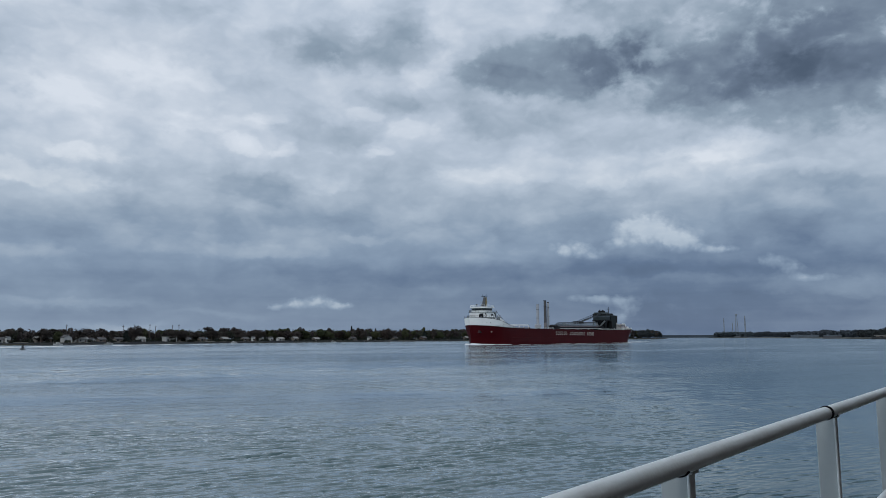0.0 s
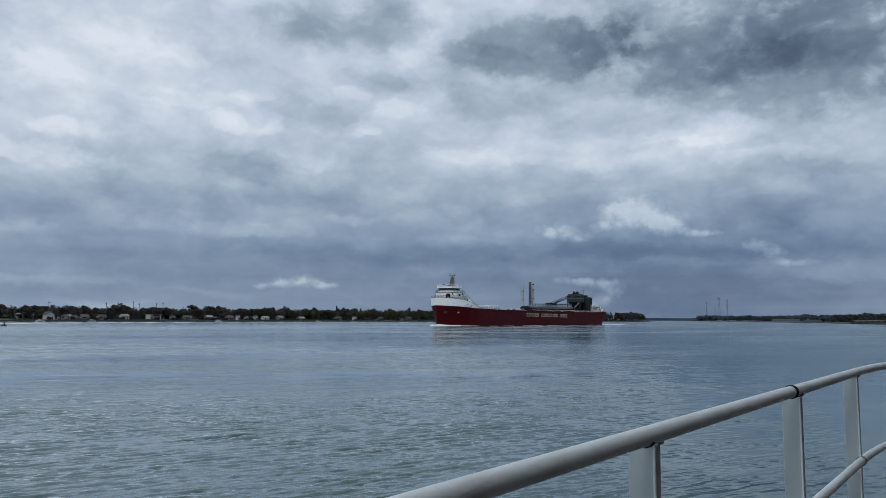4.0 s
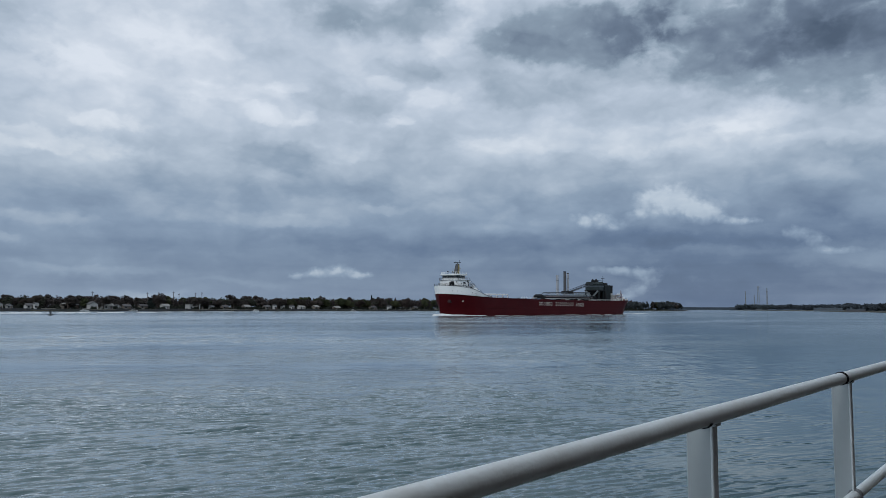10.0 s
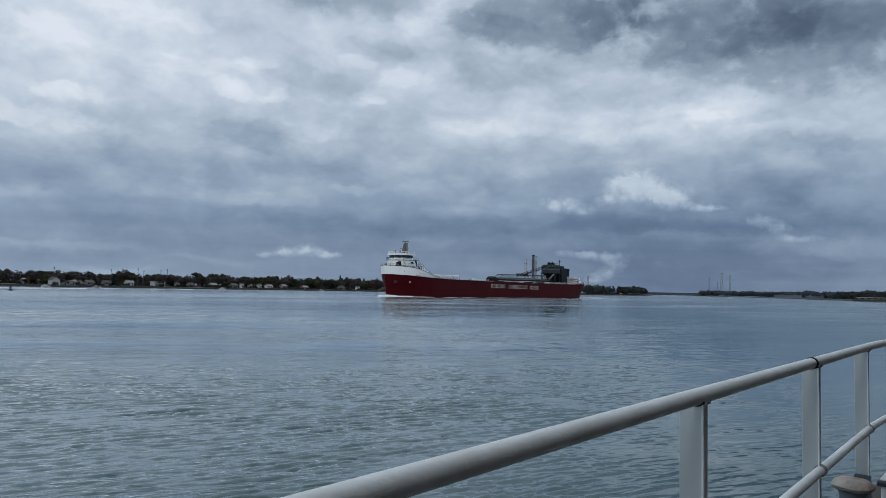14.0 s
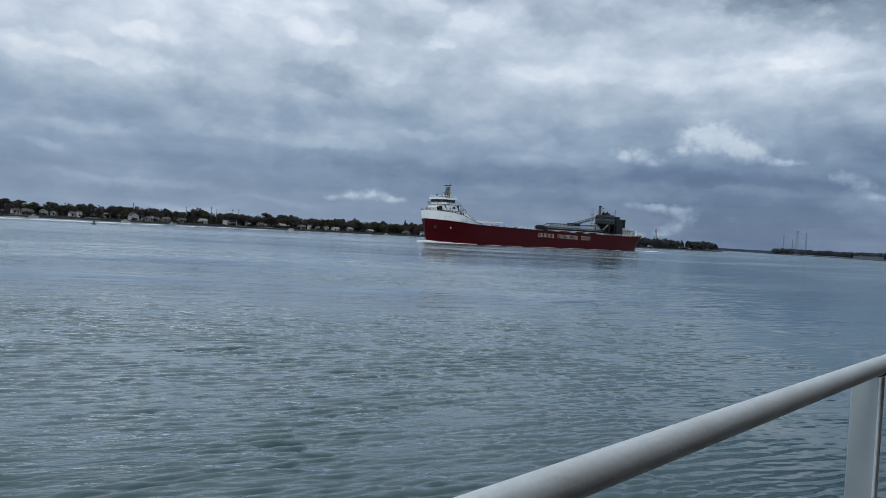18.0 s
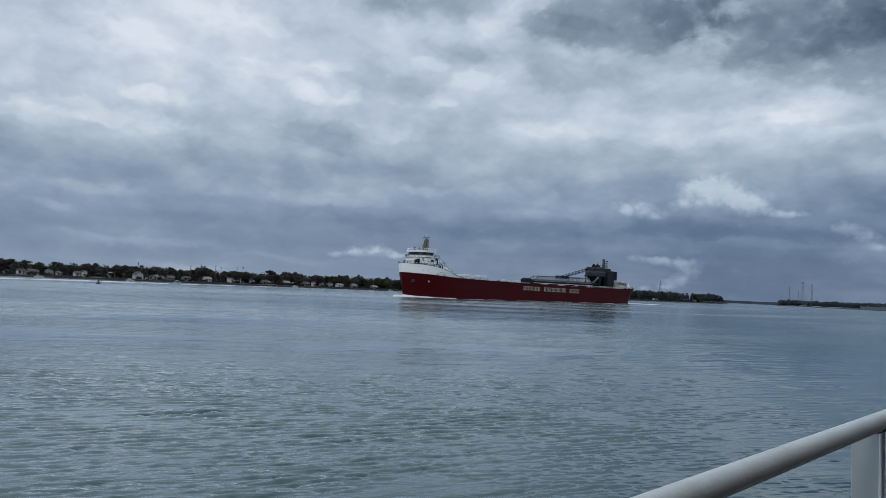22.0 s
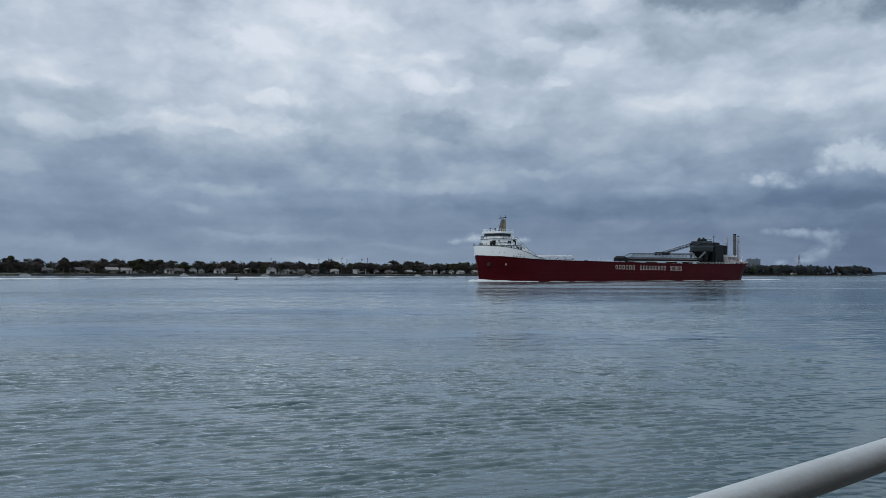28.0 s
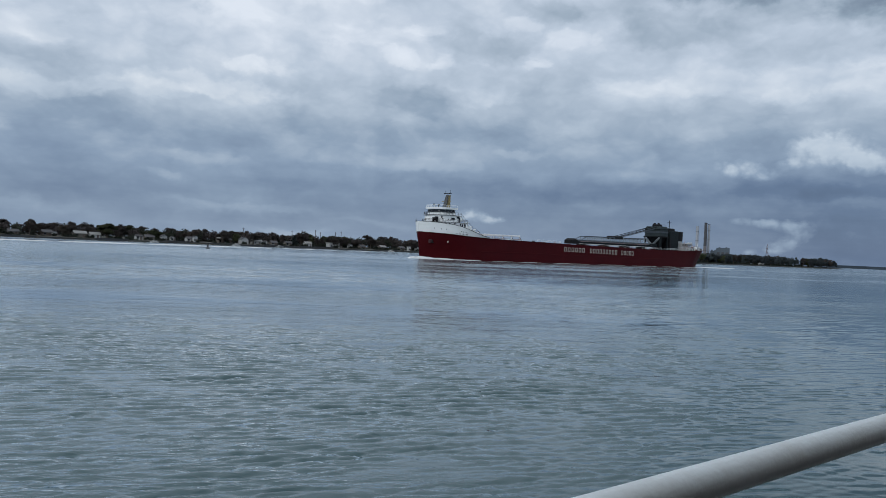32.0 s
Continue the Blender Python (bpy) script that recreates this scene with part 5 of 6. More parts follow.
def shore_at(az, back=0.0, z=0.0):
    """The point behind the far shoreline, on a bearing, back metres inland."""
    a = (SHORE + back) * math.tan(radians(az + 90 - 36.45))
    return bank_point(a, SHORE + back, z)


def rise(az, d):
    """How much the ground and what stands on it gains up the river."""
    return d * radians(0.134 * math.cos(radians(az)) + 0.494 * math.sin(radians(az)))


def land():
    sh = Shape()
    prof = [(-2.0, -1.0), (0.0, 0.15), (0.4, 1.1), (14, 1.5), (60, 1.8), (420, 3.0)]
    rings = []
    for k in range(71):
        a = -500 + 2005 * k / 70
        w = 2.5 * noise.noise((a * 0.02, 0, 0)) * (1 if k < 70 else 0)
        taper = 1.0 if a < 1380 else max(0.12, (1505 - a) / 125)
        rings.append([bank_point(a, SHORE + w + b * (taper if b > 14 else 1), z) for b, z in prof])
    sh.loft(rings, closed=False)
    structure("far_bank", sh, M_GRASS, "low grassy far bank of the river", "bank")
    # sheet pile seawall in uneven lengths
    rnd = random.Random(8)
    wall = tagged(new("seawall"), "low dark steel and stone seawall along the far bank", "seawall", kind="structure")
    a = 20.0
    while a < 1490:
        n = rnd.uniform(14, 34)
        h = rnd.uniform(0.9, 1.9)
        o = rnd.uniform(-1.6, 0.6)
        s = Shape()
        p = [bank_point(a, SHORE + o - 0.6), bank_point(a + n, SHORE + o - 0.6), bank_point(a + n, SHORE + o + 2.2), bank_point(a, SHORE + o + 2.2)]
        s.loft([[Vector((q.x, q.y, z)) for q in p] for z in (-1.0, h)])
        part("panel", s, M_SEAWALL if rnd.random() < 0.75 else M_BANK, wall)
        a += n + (rnd.uniform(0.3, 5) if rnd.random() < 0.3 else 0.1)
    # far low land up the river, and the near bank's bend
    s = Shape()
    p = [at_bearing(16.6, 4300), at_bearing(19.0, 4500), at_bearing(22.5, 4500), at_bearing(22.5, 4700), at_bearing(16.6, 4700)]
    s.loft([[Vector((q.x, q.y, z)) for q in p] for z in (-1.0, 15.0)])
    structure("far_land", s, M_FARLAND, "thin distant land up the river, tinted blue for haze", "land")
    s = Shape()
    p = [at_bearing(20.5, 3300), at_bearing(23.5, 2700), at_bearing(26, 2050), at_bearing(29, 1500), at_bearing(33, 1050), at_bearing(40, 800), at_bearing(50, 800), at_bearing(46, 3000), at_bearing(24, 4300), at_bearing(20.5, 3700)]
    s.loft([[Vector((q.x, q.y, z)) for q in p] for z in (-1.0, 1.6)])
    structure("upstream_bank", s, M_GRASS, "low wooded bank bending away upstream", "bank")


# ---- trees ----
def crown_mesh(seed, kind):
    """Many small leaf or twig clumps on an uneven crown, with gaps."""
    rnd = random.Random(seed)
    sh = Shape()
    lobes = []
    if kind == "pine":
        for k in range(9):
            t = k / 8
            for j in range(5):
                a = rnd.uniform(0, 6.28)
                r = (1 - t) * 2.3 + 0.25
                lobes.append((r * 0.6 * math.cos(a), r * 0.6 * math.sin(a), 2 + 10 * t, r * 0.62, 0.9))
    else:
        for k in range(rnd.randint(11, 16)):
            a = rnd.uniform(0, 6.28)
            r = rnd.uniform(0.4, 3.6)
            z = rnd.uniform(4.2, 10.6) - r * 0.35
            lobes.append((r * math.cos(a), r * math.sin(a), z, rnd.uniform(1.1, 2.1), rnd.uniform(1.0, 1.7)))
    n = 2000
    size = 0.36 if kind in ("bare", "rusty") else 0.44
    for k in range(n):
        x, y, z, w, h = rnd.choice(lobes)
        d = Vector((rnd.gauss(0, 1), rnd.gauss(0, 1), rnd.gauss(0, 1))).normalized() * rnd.uniform(0.45, 1.08)
        c = Vector((x + d.x * w, y + d.y * w, z + d.z * h))
        u = Vector((rnd.gauss(0, 1), rnd.gauss(0, 1), rnd.gauss(0, 1))).normalized()
        v = u.cross(Vector((rnd.gauss(0, 1), rnd.gauss(0, 1), rnd.gauss(0, 1)))).normalized()
        s = size * rnd.uniform(0.6, 1.5)
        if kind in ("bare", "rusty"):
            u = (u + Vector((0, 0, 0.9))).normalized()
            q = [c - u * s * 1.15, c + v * s * 0.42, c + u * s * 1.15, c - v * s * 0.42]
        else:
            q = [c - u * s, c + v * s * 0.8, c + u * s, c - v * s * 0.8]
        sh.add(q, [(0, 1, 2, 3)])
    return sh


def trunk_mesh(seed, kind):
    rnd = random.Random(seed + 100)
    sh = Shape()
    if kind == "pine":
        return sh.tube((0, 0, -0.5), (0, 0, 11.5), 0.24, 0.05, 7)
    sh.tube((0, 0, -0.5), (0.1, 0, 4.5), 0.34, 0.24, 8)
    for k in range(8):
        a = 6.28 * k / 8 + rnd.uniform(-0.4, 0.4)
        r = rnd.uniform(1.2, 3.2)
        z = rnd.uniform(7, 10.5)
        mid = (r * 0.45 * math.cos(a), r * 0.45 * math.sin(a), 4.5 + (z - 4.5) * 0.5)
        tip = (r * math.cos(a), r * math.sin(a), z)
        sh.tube((0.1, 0, 3.4 + 0.15 * k), mid, 0.15, 0.09, 5)
        sh.tube(mid, tip, 0.09, 0.03, 4)
    return sh


def woods():
    rnd = random.Random(21)
    kinds = [("bare", M_TWIG, "bare brown tree on the far bank")] * 4 + [("rusty", M_RUST, "bare tree with rust-brown buds on the far bank")] * 2 + [("leafy", M_LEAF, "dull olive leafy tree on the far bank")] * 4 + [("pine", M_PINE, "dark evergreen tree on the far bank")] + [("hazy", M_HAZEWOOD, "hazy grey-green tree towards the point")] * 3
    protos = []
    for k, (kind, mat, label) in enumerate(kinds):
        cm, tm = crown_mesh(k, kind).mesh("crown", mat), trunk_mesh(k, kind).mesh("trunk", M_BARK)
        protos.append((kind, cm, tm, label))

    def tree(kind, p, h, wide, turn):
        choices = [q for q in protos if q[0] == kind]
        kind, cm, tm, label = rnd.choice(choices)
        ob = thing("tree", label, "tree", "trees on the far bank")
        ob.matrix_basis = Matrix.Translation(p) @ pose(0, 0, 0, 0, 0, turn)
        ob.scale = (wide, wide, h / 12.0)
        for nm, me in (("trunk", tm), ("crown", cm)):
            c = new(nm, me)
            c.parent = ob

    n = 0
    a = 70.0
    while a < 1500 and n < 298:
        green = noise.noise((a * 0.012, 3.1, 0)) + 0.25 * noise.noise((a * 0.05, 1.1, 0))
        for row in (0, 1):
            r = rnd.random()
            if row == 0 and r < 0.18:
                continue
            kind = "pine" if rnd.random() < 0.025 else ("leafy" if rnd.random() < 0.32 + green * 0.9 else "rusty" if rnd.random() < 0.3 else "bare")
            # trees far up the river take the haze-tinted colour
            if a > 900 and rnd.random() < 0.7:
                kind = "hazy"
            back = rnd.uniform(13, 44) if row == 0 else rnd.uniform(50, 80)
            h = rnd.uniform(8.5, 12.0) if row == 0 else rnd.uniform(11, 14.0) + 1.2 * noise.noise((a * 0.02, 9, 0))
            h += (a - 394) * 0.0069
            if rnd.random() < 0.05:
                h += 2.0
            if a > 1380:
                h *= 0.95
                back *= 0.45
            tree(kind, bank_point(a + rnd.uniform(-3, 3), SHORE + back, 1.3), h, rnd.uniform(1.1, 1.65), rnd.uniform(0, 360))
            n += 1
        a += rnd.uniform(7.5, 11.5) * (1 if a < 600 else 1.15)

    # the woods behind, and on the bank upstream: past counting
    def mass(name, label, spots, mat, size):
        sh = Shape()
        for p, h, w in spots:
            k = 170
            for i in range(k):
                d = Vector((rnd.gauss(0, 1), rnd.gauss(0, 1), rnd.gauss(0, 1))).normalized() * rnd.uniform(0.15, 0.92)
                c = p + Vector((d.x * w, d.y * w, h * (0.55 + 0.45 * d.z)))
                u = Vector((rnd.gauss(0, 1), rnd.gauss(0, 1), rnd.gauss(0, 1))).normalized()
                v = u.cross(Vector((rnd.gauss(0, 1), rnd.gauss(0, 1), 1))).normalized()
                s = size * rnd.uniform(0.6, 1.4)
                sh.add([c - u * s, c + v * s * 0.7, c + u * s, c - v * s * 0.7], [(0, 1, 2, 3)])
        tagged(part(name, sh, mat), label, "trees", kind="stuff")

    spots = [[], [], []]
    a = 40.0
    while a < 1475:
        for back in ((50, 70, 95, 125) if a < 1400 else (18, 26)):
            h = rnd.uniform(9.5, 12.4) + 1.5 * noise.noise((a * 0.015, back, 0))
            h += (a - 394) * 0.0069
            g = noise.noise((a * 0.02, 7.7, 0)) + rnd.uniform(-0.3, 0.3)
            spots[2 if a > 900 else 0 if g < 0.1 else 1].append((bank_point(a + rnd.uniform(-4, 4), SHORE + back, 0.8), h, rnd.uniform(3.6, 5.2)))
        a += rnd.uniform(4.5, 7)
    mass("far_woods", "bare brown woods behind the houses", spots[0], M_WOODTWIG, 0.7)
    mass("far_woods", "olive green woods behind the houses", spots[1], M_WOODLEAF, 0.7)
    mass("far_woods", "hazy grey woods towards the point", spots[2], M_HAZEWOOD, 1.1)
    # low brush close behind the houses
    spots = [(bank_point(rnd.uniform(70, 1450), SHORE + rnd.uniform(28, 62), 0.8), rnd.uniform(1.6, 5.5), rnd.uniform(2, 4.5)) for k in range(560)] + [(bank_point(rnd.uniform(70, 1450), SHORE + rnd.uniform(5, 13), 0.9), rnd.uniform(0.5, 2.6), rnd.uniform(1.0, 2.6)) for k in range(430)]
    mass("brush", "dark low brush and hedges on the far bank", spots, M_BRUSH, 0.5)
    spots = []
    for k in range(460):
        t = rnd.random()
        az = 23.6 + 13 * t
        d = 3300 - 2250 * ((az - 20.5) / 12.5) if az < 33 else 1050 - 25 * (az - 33)
        d = max(d, 880) + rnd.uniform(30, 170) + 60
        spots.append((at_bearing(az, d, 0.6), rnd.uniform(7, 13) * (0.75 + 0.55 * max(0, noise.noise((az * 0.8, 2, 0)))) + rise(az, d) * 0.75, rnd.uniform(5, 9)))
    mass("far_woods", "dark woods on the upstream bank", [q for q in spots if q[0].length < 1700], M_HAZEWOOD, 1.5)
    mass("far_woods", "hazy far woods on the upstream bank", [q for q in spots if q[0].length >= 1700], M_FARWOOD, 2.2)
    spots = [(at_bearing(rnd.uniform(21.0, 23.6), rnd.uniform(3200, 3400), 1), rnd.uniform(5, 11) + 15, rnd.uniform(7, 12)) for k in range(60)]
    mass("far_woods", "far dark scrub round the power station", spots, M_FARWOOD, 3.0)


# ---- houses ----
def house(az, back, width, depth, h, walls, roof, label, turn=0.0, gable_front=False, flat=False):
    ob = thing("house", label, "house", "houses on the far bank")
    p = shore_at(az, back * 0.72, 1.3)
    ob.matrix_basis = pose(p.x, p.y, p.z, 0, 0, RIVER + turn)
    width, depth, h = width * 0.64, depth * 0.66, h * 0.70
    w, d = width / 2, depth / 2
    wall = part("wall", Shape().box(-w, w, -d, d, -1, h), walls, ob)
    rise = 0.5 if flat else min(width if gable_front else depth, 9) * 0.32
    o = 0.45
    rf = Shape()
    if flat:
        rf.chamfer(-w - o, w + o, -d - o, d + o, h, h + rise, 0.1)
    elif gable_front:
        rf.loft([[(-w - o, y, h - 0.1), (0, y, h + rise), (w + o, y, h - 0.1), (w + o, y, h + 0.15), (0, y, h + rise + 0.28), (-w - o, y, h + 0.15)] for y in (-d - o, d + o)])
        part("gable", Shape().add([(-w, -d, h), (w, -d, h), (0, -d, h + rise), (-w, -d + 0.3, h), (w, -d + 0.3, h), (0, -d + 0.3, h + rise)], [(0, 1, 2), (3, 5, 4), (0, 3, 4, 1), (1, 4, 5, 2), (2, 5, 3, 0)]), walls, ob)
    else:
        rf.loft([[(x, -d - o, h - 0.1), (x, 0, h + rise), (x, d + o, h - 0.1), (x, d + o, h + 0.15), (x, 0, h + rise + 0.28), (x, -d - o, h + 0.15)] for x in (-w - o, w + o)])
        for x in (-w, w - 0.3):
            part("gable", Shape().add([(x, -d, h), (x, d, h), (x, 0, h + rise), (x + 0.3, -d, h), (x + 0.3, d, h), (x + 0.3, 0, h + rise)], [(0, 2, 1), (3, 4, 5), (0, 1, 4, 3), (1, 2, 5, 4), (2, 0, 3, 5)]), walls, ob)
    part("roof", rf, roof, ob)
    floors = 2 if h > 4.6 else 1
    for fl in range(floors):
        z = 0.9 + 2.7 * fl
        n = max(2, int(width / 2.6))
        for k in range(n):
            x = -w + (k + 0.5) * width / n
            if fl == 0 and k == n // 2:
                part("door", Shape().box(x - 0.5, x + 0.5, -d - 0.06, -d + 0.05, 0.0, 2.1), M_BRICK, wall)
                continue
            win = part("window", Shape().box(x - 0.62, x + 0.62, -d - 0.05, -d + 0.05, z, z + 1.3), M_GLASS, wall)
            part("sill", Shape().box(x - 0.72, x + 0.72, -d - 0.12, -d - 0.052, z - 0.14, z), M_SIDING, win)
    if not flat and int(abs(az * 10)) % 2:
        part("chimney", Shape().box(w * 0.4, w * 0.4 + 0.8, -0.4, 0.4, h, h + rise + 0.9), M_BRICK, ob)
    return ob


def dock(az, length, reach):
    p = shore_at(az, -reach, 0)
    ob = thing("dock", "low dark timber dock on posts off the far bank", "dock", "docks on the far bank")
    ob.matrix_basis = pose(p.x, p.y, 0, 0, 0, RIVER)
    part("platform", Shape().box(-length / 2, length / 2, -1.2, 1.2, 0.75, 1.05), M_BANK, ob)
    part("gangway", Shape().box(-0.8, 0.8, 1.2, reach + 2, 0.78, 1.0), M_BANK, ob)
    n = int(length / 4)
    for k in range(n + 1):
        x = -length / 2 + 0.2 + (length - 0.4) * k / n
        part("pile", Shape().tube((x, -1.0, -1), (x, -1.0, 1.7), 0.2, n=6), M_BARK, ob)


def moored_boat(az):
    ob = thing("motor_boat", "small white motor boat moored by the far bank", "boat", "boats along the far bank")
    p = shore_at(az, -9, 0)
    ob.matrix_basis = pose(p.x, p.y, 0, 0, 0, RIVER)
    part("hull", Shape().loft([[(-3.2, 0, 0.95), (-3.1, 0, 0.4), (-3.0, 0, -0.2), (-3.1, 0, 0.4)], [(-1.2, -1.0, 0.9), (-1.2, -0.8, 0.2), (-1.2, 0.8, 0.2), (-1.2, 1.0, 0.9)],
                               [(2.9, -1.1, 0.8), (2.9, -0.9, -0.1), (2.9, 0.9, -0.1), (2.9, 1.1, 0.8)]]), M_SIDING, ob)
    cab = part("cabin", Shape().chamfer(-1.0, 1.2, -0.8, 0.8, 0.85, 1.7, 0.15), M_SIDING, ob)
    part("windscreen", Shape().box(-0.8, 1.0, -0.83, -0.79, 1.15, 1.5), M_GLASS, cab)
    part("outboard", Shape().box(2.9, 3.3, -0.2, 0.2, 0.2, 1.2), M_SOOT, ob)


def settlement():
    W, T, B = M_SIDING, M_TAN, M_BRICK
    house(-19.95, 30, 15.5, 9, 5.6, W, M_PALEROOF, "large white two-storey house with a pale roof on the far bank", flat=True)
    house(-18.62, 24, 4.6, 6, 3.6, W, M_ROOF, "small white gabled house on the far bank", gable_front=True)
    house(-17.7, 28, 8, 7, 3.0, T, M_ROOF, "low tan house on the far bank")
    house(-21.9, 24, 9, 7, 3.8, W, M_PALEROOF, "white house with a pale roof on the far bank")
    house(-25.75, 24, 12.0, 7, 3.6, W, M_PALEROOF, "long white house with a pale roof on the far bank")
    house(-26.7, 22, 9, 8, 5.2, W, M_ROOF, "tall white gabled house on the far bank", gable_front=True)
    house(-24.5, 22, 8.5, 7, 3.0, T, M_ROOF, "low tan bungalow on the far bank")
    house(-28.3, 30, 11, 8, 3.6, T, M_PALEROOF, "tan house with a pale roof on the far bank")
    house(-30.6, 26, 8, 7, 3.2, W, M_ROOF, "white bungalow on the far bank")
    house(-32.4, 24, 6, 7, 4.4, W, M_ROOF, "white gabled cottage on the far bank", gable_front=True)
    house(-33.4, 30, 10, 8, 3.2, T, M_ROOF, "long tan house on the far bank")
    house(-37.0, 22, 10, 8, 3.2, W, M_PALEROOF, "white house with a pale low roof on the far bank")
    house(-37.95, 24, 12, 8, 3.8, T, M_PALEROOF, "tan house with a wide pale roof on the far bank")
    house(-40.0, 28, 9, 8, 3.4, B, M_ROOF, "brown brick house on the far bank")
    house(-42.0, 26, 9, 7, 3.0, T, M_ROOF, "low tan house on the far bank")
    house(-14.6, 26, 9, 8, 3.0, T, M_ROOF, "low tan house on the far bank")
    house(-13.4, 22, 4, 6, 4.6, W, M_ROOF, "narrow white house on the far bank", gable_front=True)
    house(-12.7, 24, 5, 6, 4.2, W, M_ROOF, "white gabled house on the far bank", gable_front=True)
    house(-10.9, 24, 8, 7, 3.6, T, M_PALEROOF, "tan house with a pale roof on the far bank")
    house(-9.3, 22, 10, 7, 2.6, T, M_PALEROOF, "long low tan house on the far bank")
    house(-6.5, 26, 11, 8, 3.2, T, M_ROOF, "long tan house on the far bank")
    house(-5.2, 24, 5, 6, 4.8, W, M_ROOF, "narrow white house on the far bank", gable_front=True)
    house(-3.2, 24, 9, 7, 3.4, T, M_ROOF, "tan house on the far bank")
    house(-1.0, 26, 12, 8, 3.6, B, M_ROOF, "brown brick house on the far bank")
    house(2.4, 26, 12, 8, 3.6, T, M_PALEROOF, "tan house with a pale roof on the far bank")
    house(5.6, 26, 14, 8, 3.6, T, M_ROOF, "long tan house on the far bank")
    house(12.4, 20, 14, 8, 3.4, W, M_PALEROOF, "white riverside house near the point")
    house(-39.5, 20, 4, 5, 3.6, W, M_ROOF, "small white cottage on the far bank", gable_front=True)
    house(-34.1, 22, 7, 6, 3.4, W, M_ROOF, "small white bungalow on the far bank")
    house(-31.8, 20, 5, 6, 3.2, W, M_ROOF, "white garage on the far bank", gable_front=True)
    house(-30.2, 20, 4, 5, 5.4, W, M_ROOF, "narrow white house on the far bank", gable_front=True)
    house(-28.0, 26, 11, 8, 4.0, B, M_ROOF, "brown brick house on the far bank")
    house(-25.1, 20, 6, 6, 3.0, W, M_ROOF, "white garage on the far bank", gable_front=True)
    house(-23.4, 24, 9, 7, 3.2, T, M_ROOF, "low tan house on the far bank")
    house(-16.1, 22, 9, 7, 3.4, T, M_PALEROOF, "tan house with a pale roof on the far bank")
    house(-14.0, 20, 3.4, 5, 5.2, W, M_ROOF, "narrow white house on the far bank", gable_front=True)
    house(-12.0, 22, 10, 7, 3.0, W, M_PALEROOF, "low white house with a pale roof on the far bank")
    for az in (-43.3, -27.2, -33.0, -24.0, -15.4, -8.0):
        moored_boat(az)
    for az, h in ((-23.10, 13.6), (-22.34, 14.3), (-21.32, 15.0), (-20.93, 13.6), (-19.77, 14.3), (-19.33, 15.0), (-26.72, 13.6)):
        utility_pole(az, 40, h)
    dock(-20.6, 34, 15)
    dock(-13.9, 24, 12)
    dock(-24.6, 16, 12)
    dock(-8.6, 30, 12)
    dock(-31.5, 14, 14)
    dock(-38.0, 16, 12)
    dock(-2.0, 26, 12)


def utility_pole(az, back, h):
    ob = thing("utility_pole", "thin dark timber utility pole behind the far bank", "pole", "utility poles on the far bank")
    p = shore_at(az, back, 1.3)
    ob.matrix_basis = pose(p.x, p.y, p.z, 0, 0, RIVER + 25)
    part("pole", Shape().tube((0, 0, -1), (0, 0, h), 0.24, 0.17, 6), M_BARK, ob)
    part("crossarm", Shape().box(-1.3, 1.3, -0.1, 0.1, h - 1.2, h - 0.95), M_BARK, ob)
    for x in (-1.1, 0.0, 1.1):
        part("insulator", Shape().tube((x, 0, h - 0.95), (x, 0, h - 0.65), 0.08, n=5), M_PLANT, ob)


# ---- chimneys, tower and far works ----
def chimney(az, d, height, r, mat, label, band=None, base=None, two=None):
    height += rise(az, d)
    ob = thing("chimney", label, "chimney")
    ob.location = at_bearing(az, d, 1.0)
    prof = [(r * 1.15, -2), (r, height * 0.35), (r * 0.86, height)]
    if two:
        cut = height * 0.42
        rc = r * 0.97
        part("shaft", Shape().turned([(r * 1.15, -2), (r, height * 0.35), (rc, cut)], 16), two, ob, "paler lower shaft", smooth=True)
        part("upper_shaft", Shape().turned([(rc, cut), (r * 0.86, height)], 16), mat, ob, smooth=True)
    else:
        part("shaft", Shape().turned(prof, 16), mat, ob, smooth=True)
    part("rim", Shape().turned([(r * 0.92, height - 1.2), (r * 0.98, height - 0.6), (r * 0.98, height + 0.3), (r * 0.8, height + 0.3)], 16), band or M_SOOT, ob, smooth=True)
    if base:
        part("flue_house", Shape().chamfer(-base, base, -base * 0.8, base * 0.8, -2, height * 0.42, 0.6), M_STACKPALE, ob)
    for k in (0.3, 0.6, 0.85):
        part("platform_ring", Shape().turned([(r * 1.02, height * k), (r * 1.22, height * k), (r * 1.22, height * k + 0.5), (r * 1.02, height * k + 0.5)], 16), M_STACKDARK, ob)


def block(name, az, d, w, dep, h, mat, label, vents=2):
    h += rise(az, d)
    ob = thing(name, label, "building")
    ob.matrix_basis = Matrix.Translation(at_bearing(az, d, 0.5)) @ pose(0, 0, 0, 0, 0, -az)
    wall = part("wall", Shape().box(-w / 2, w / 2, -dep / 2, dep / 2, -2, h), mat, ob)
    part("parapet", Shape().box(-w / 2 - 0.4, w / 2 + 0.4, -dep / 2 - 0.4, dep / 2 + 0.4, h, h + 1.0), M_PLANT, ob)
    n = max(2, int(w / 7))
    for k in range(n):
        x = -w / 2 + (k + 0.5) * w / n
        part("window", Shape().box(x - w / n * 0.3, x + w / n * 0.3, -dep / 2 - 0.15, -dep / 2 + 0.1, h * 0.55, h * 0.75), M_STACKDARK, wall)
    for k in range(vents):
        x = -w * 0.25 + w * 0.5 * k / max(1, vents - 1)
        part("roof_vent", Shape().chamfer(x - 1.5, x + 1.5, -2, 2, h + 1, h + 3.4, 0.3), M_PLANT, ob)


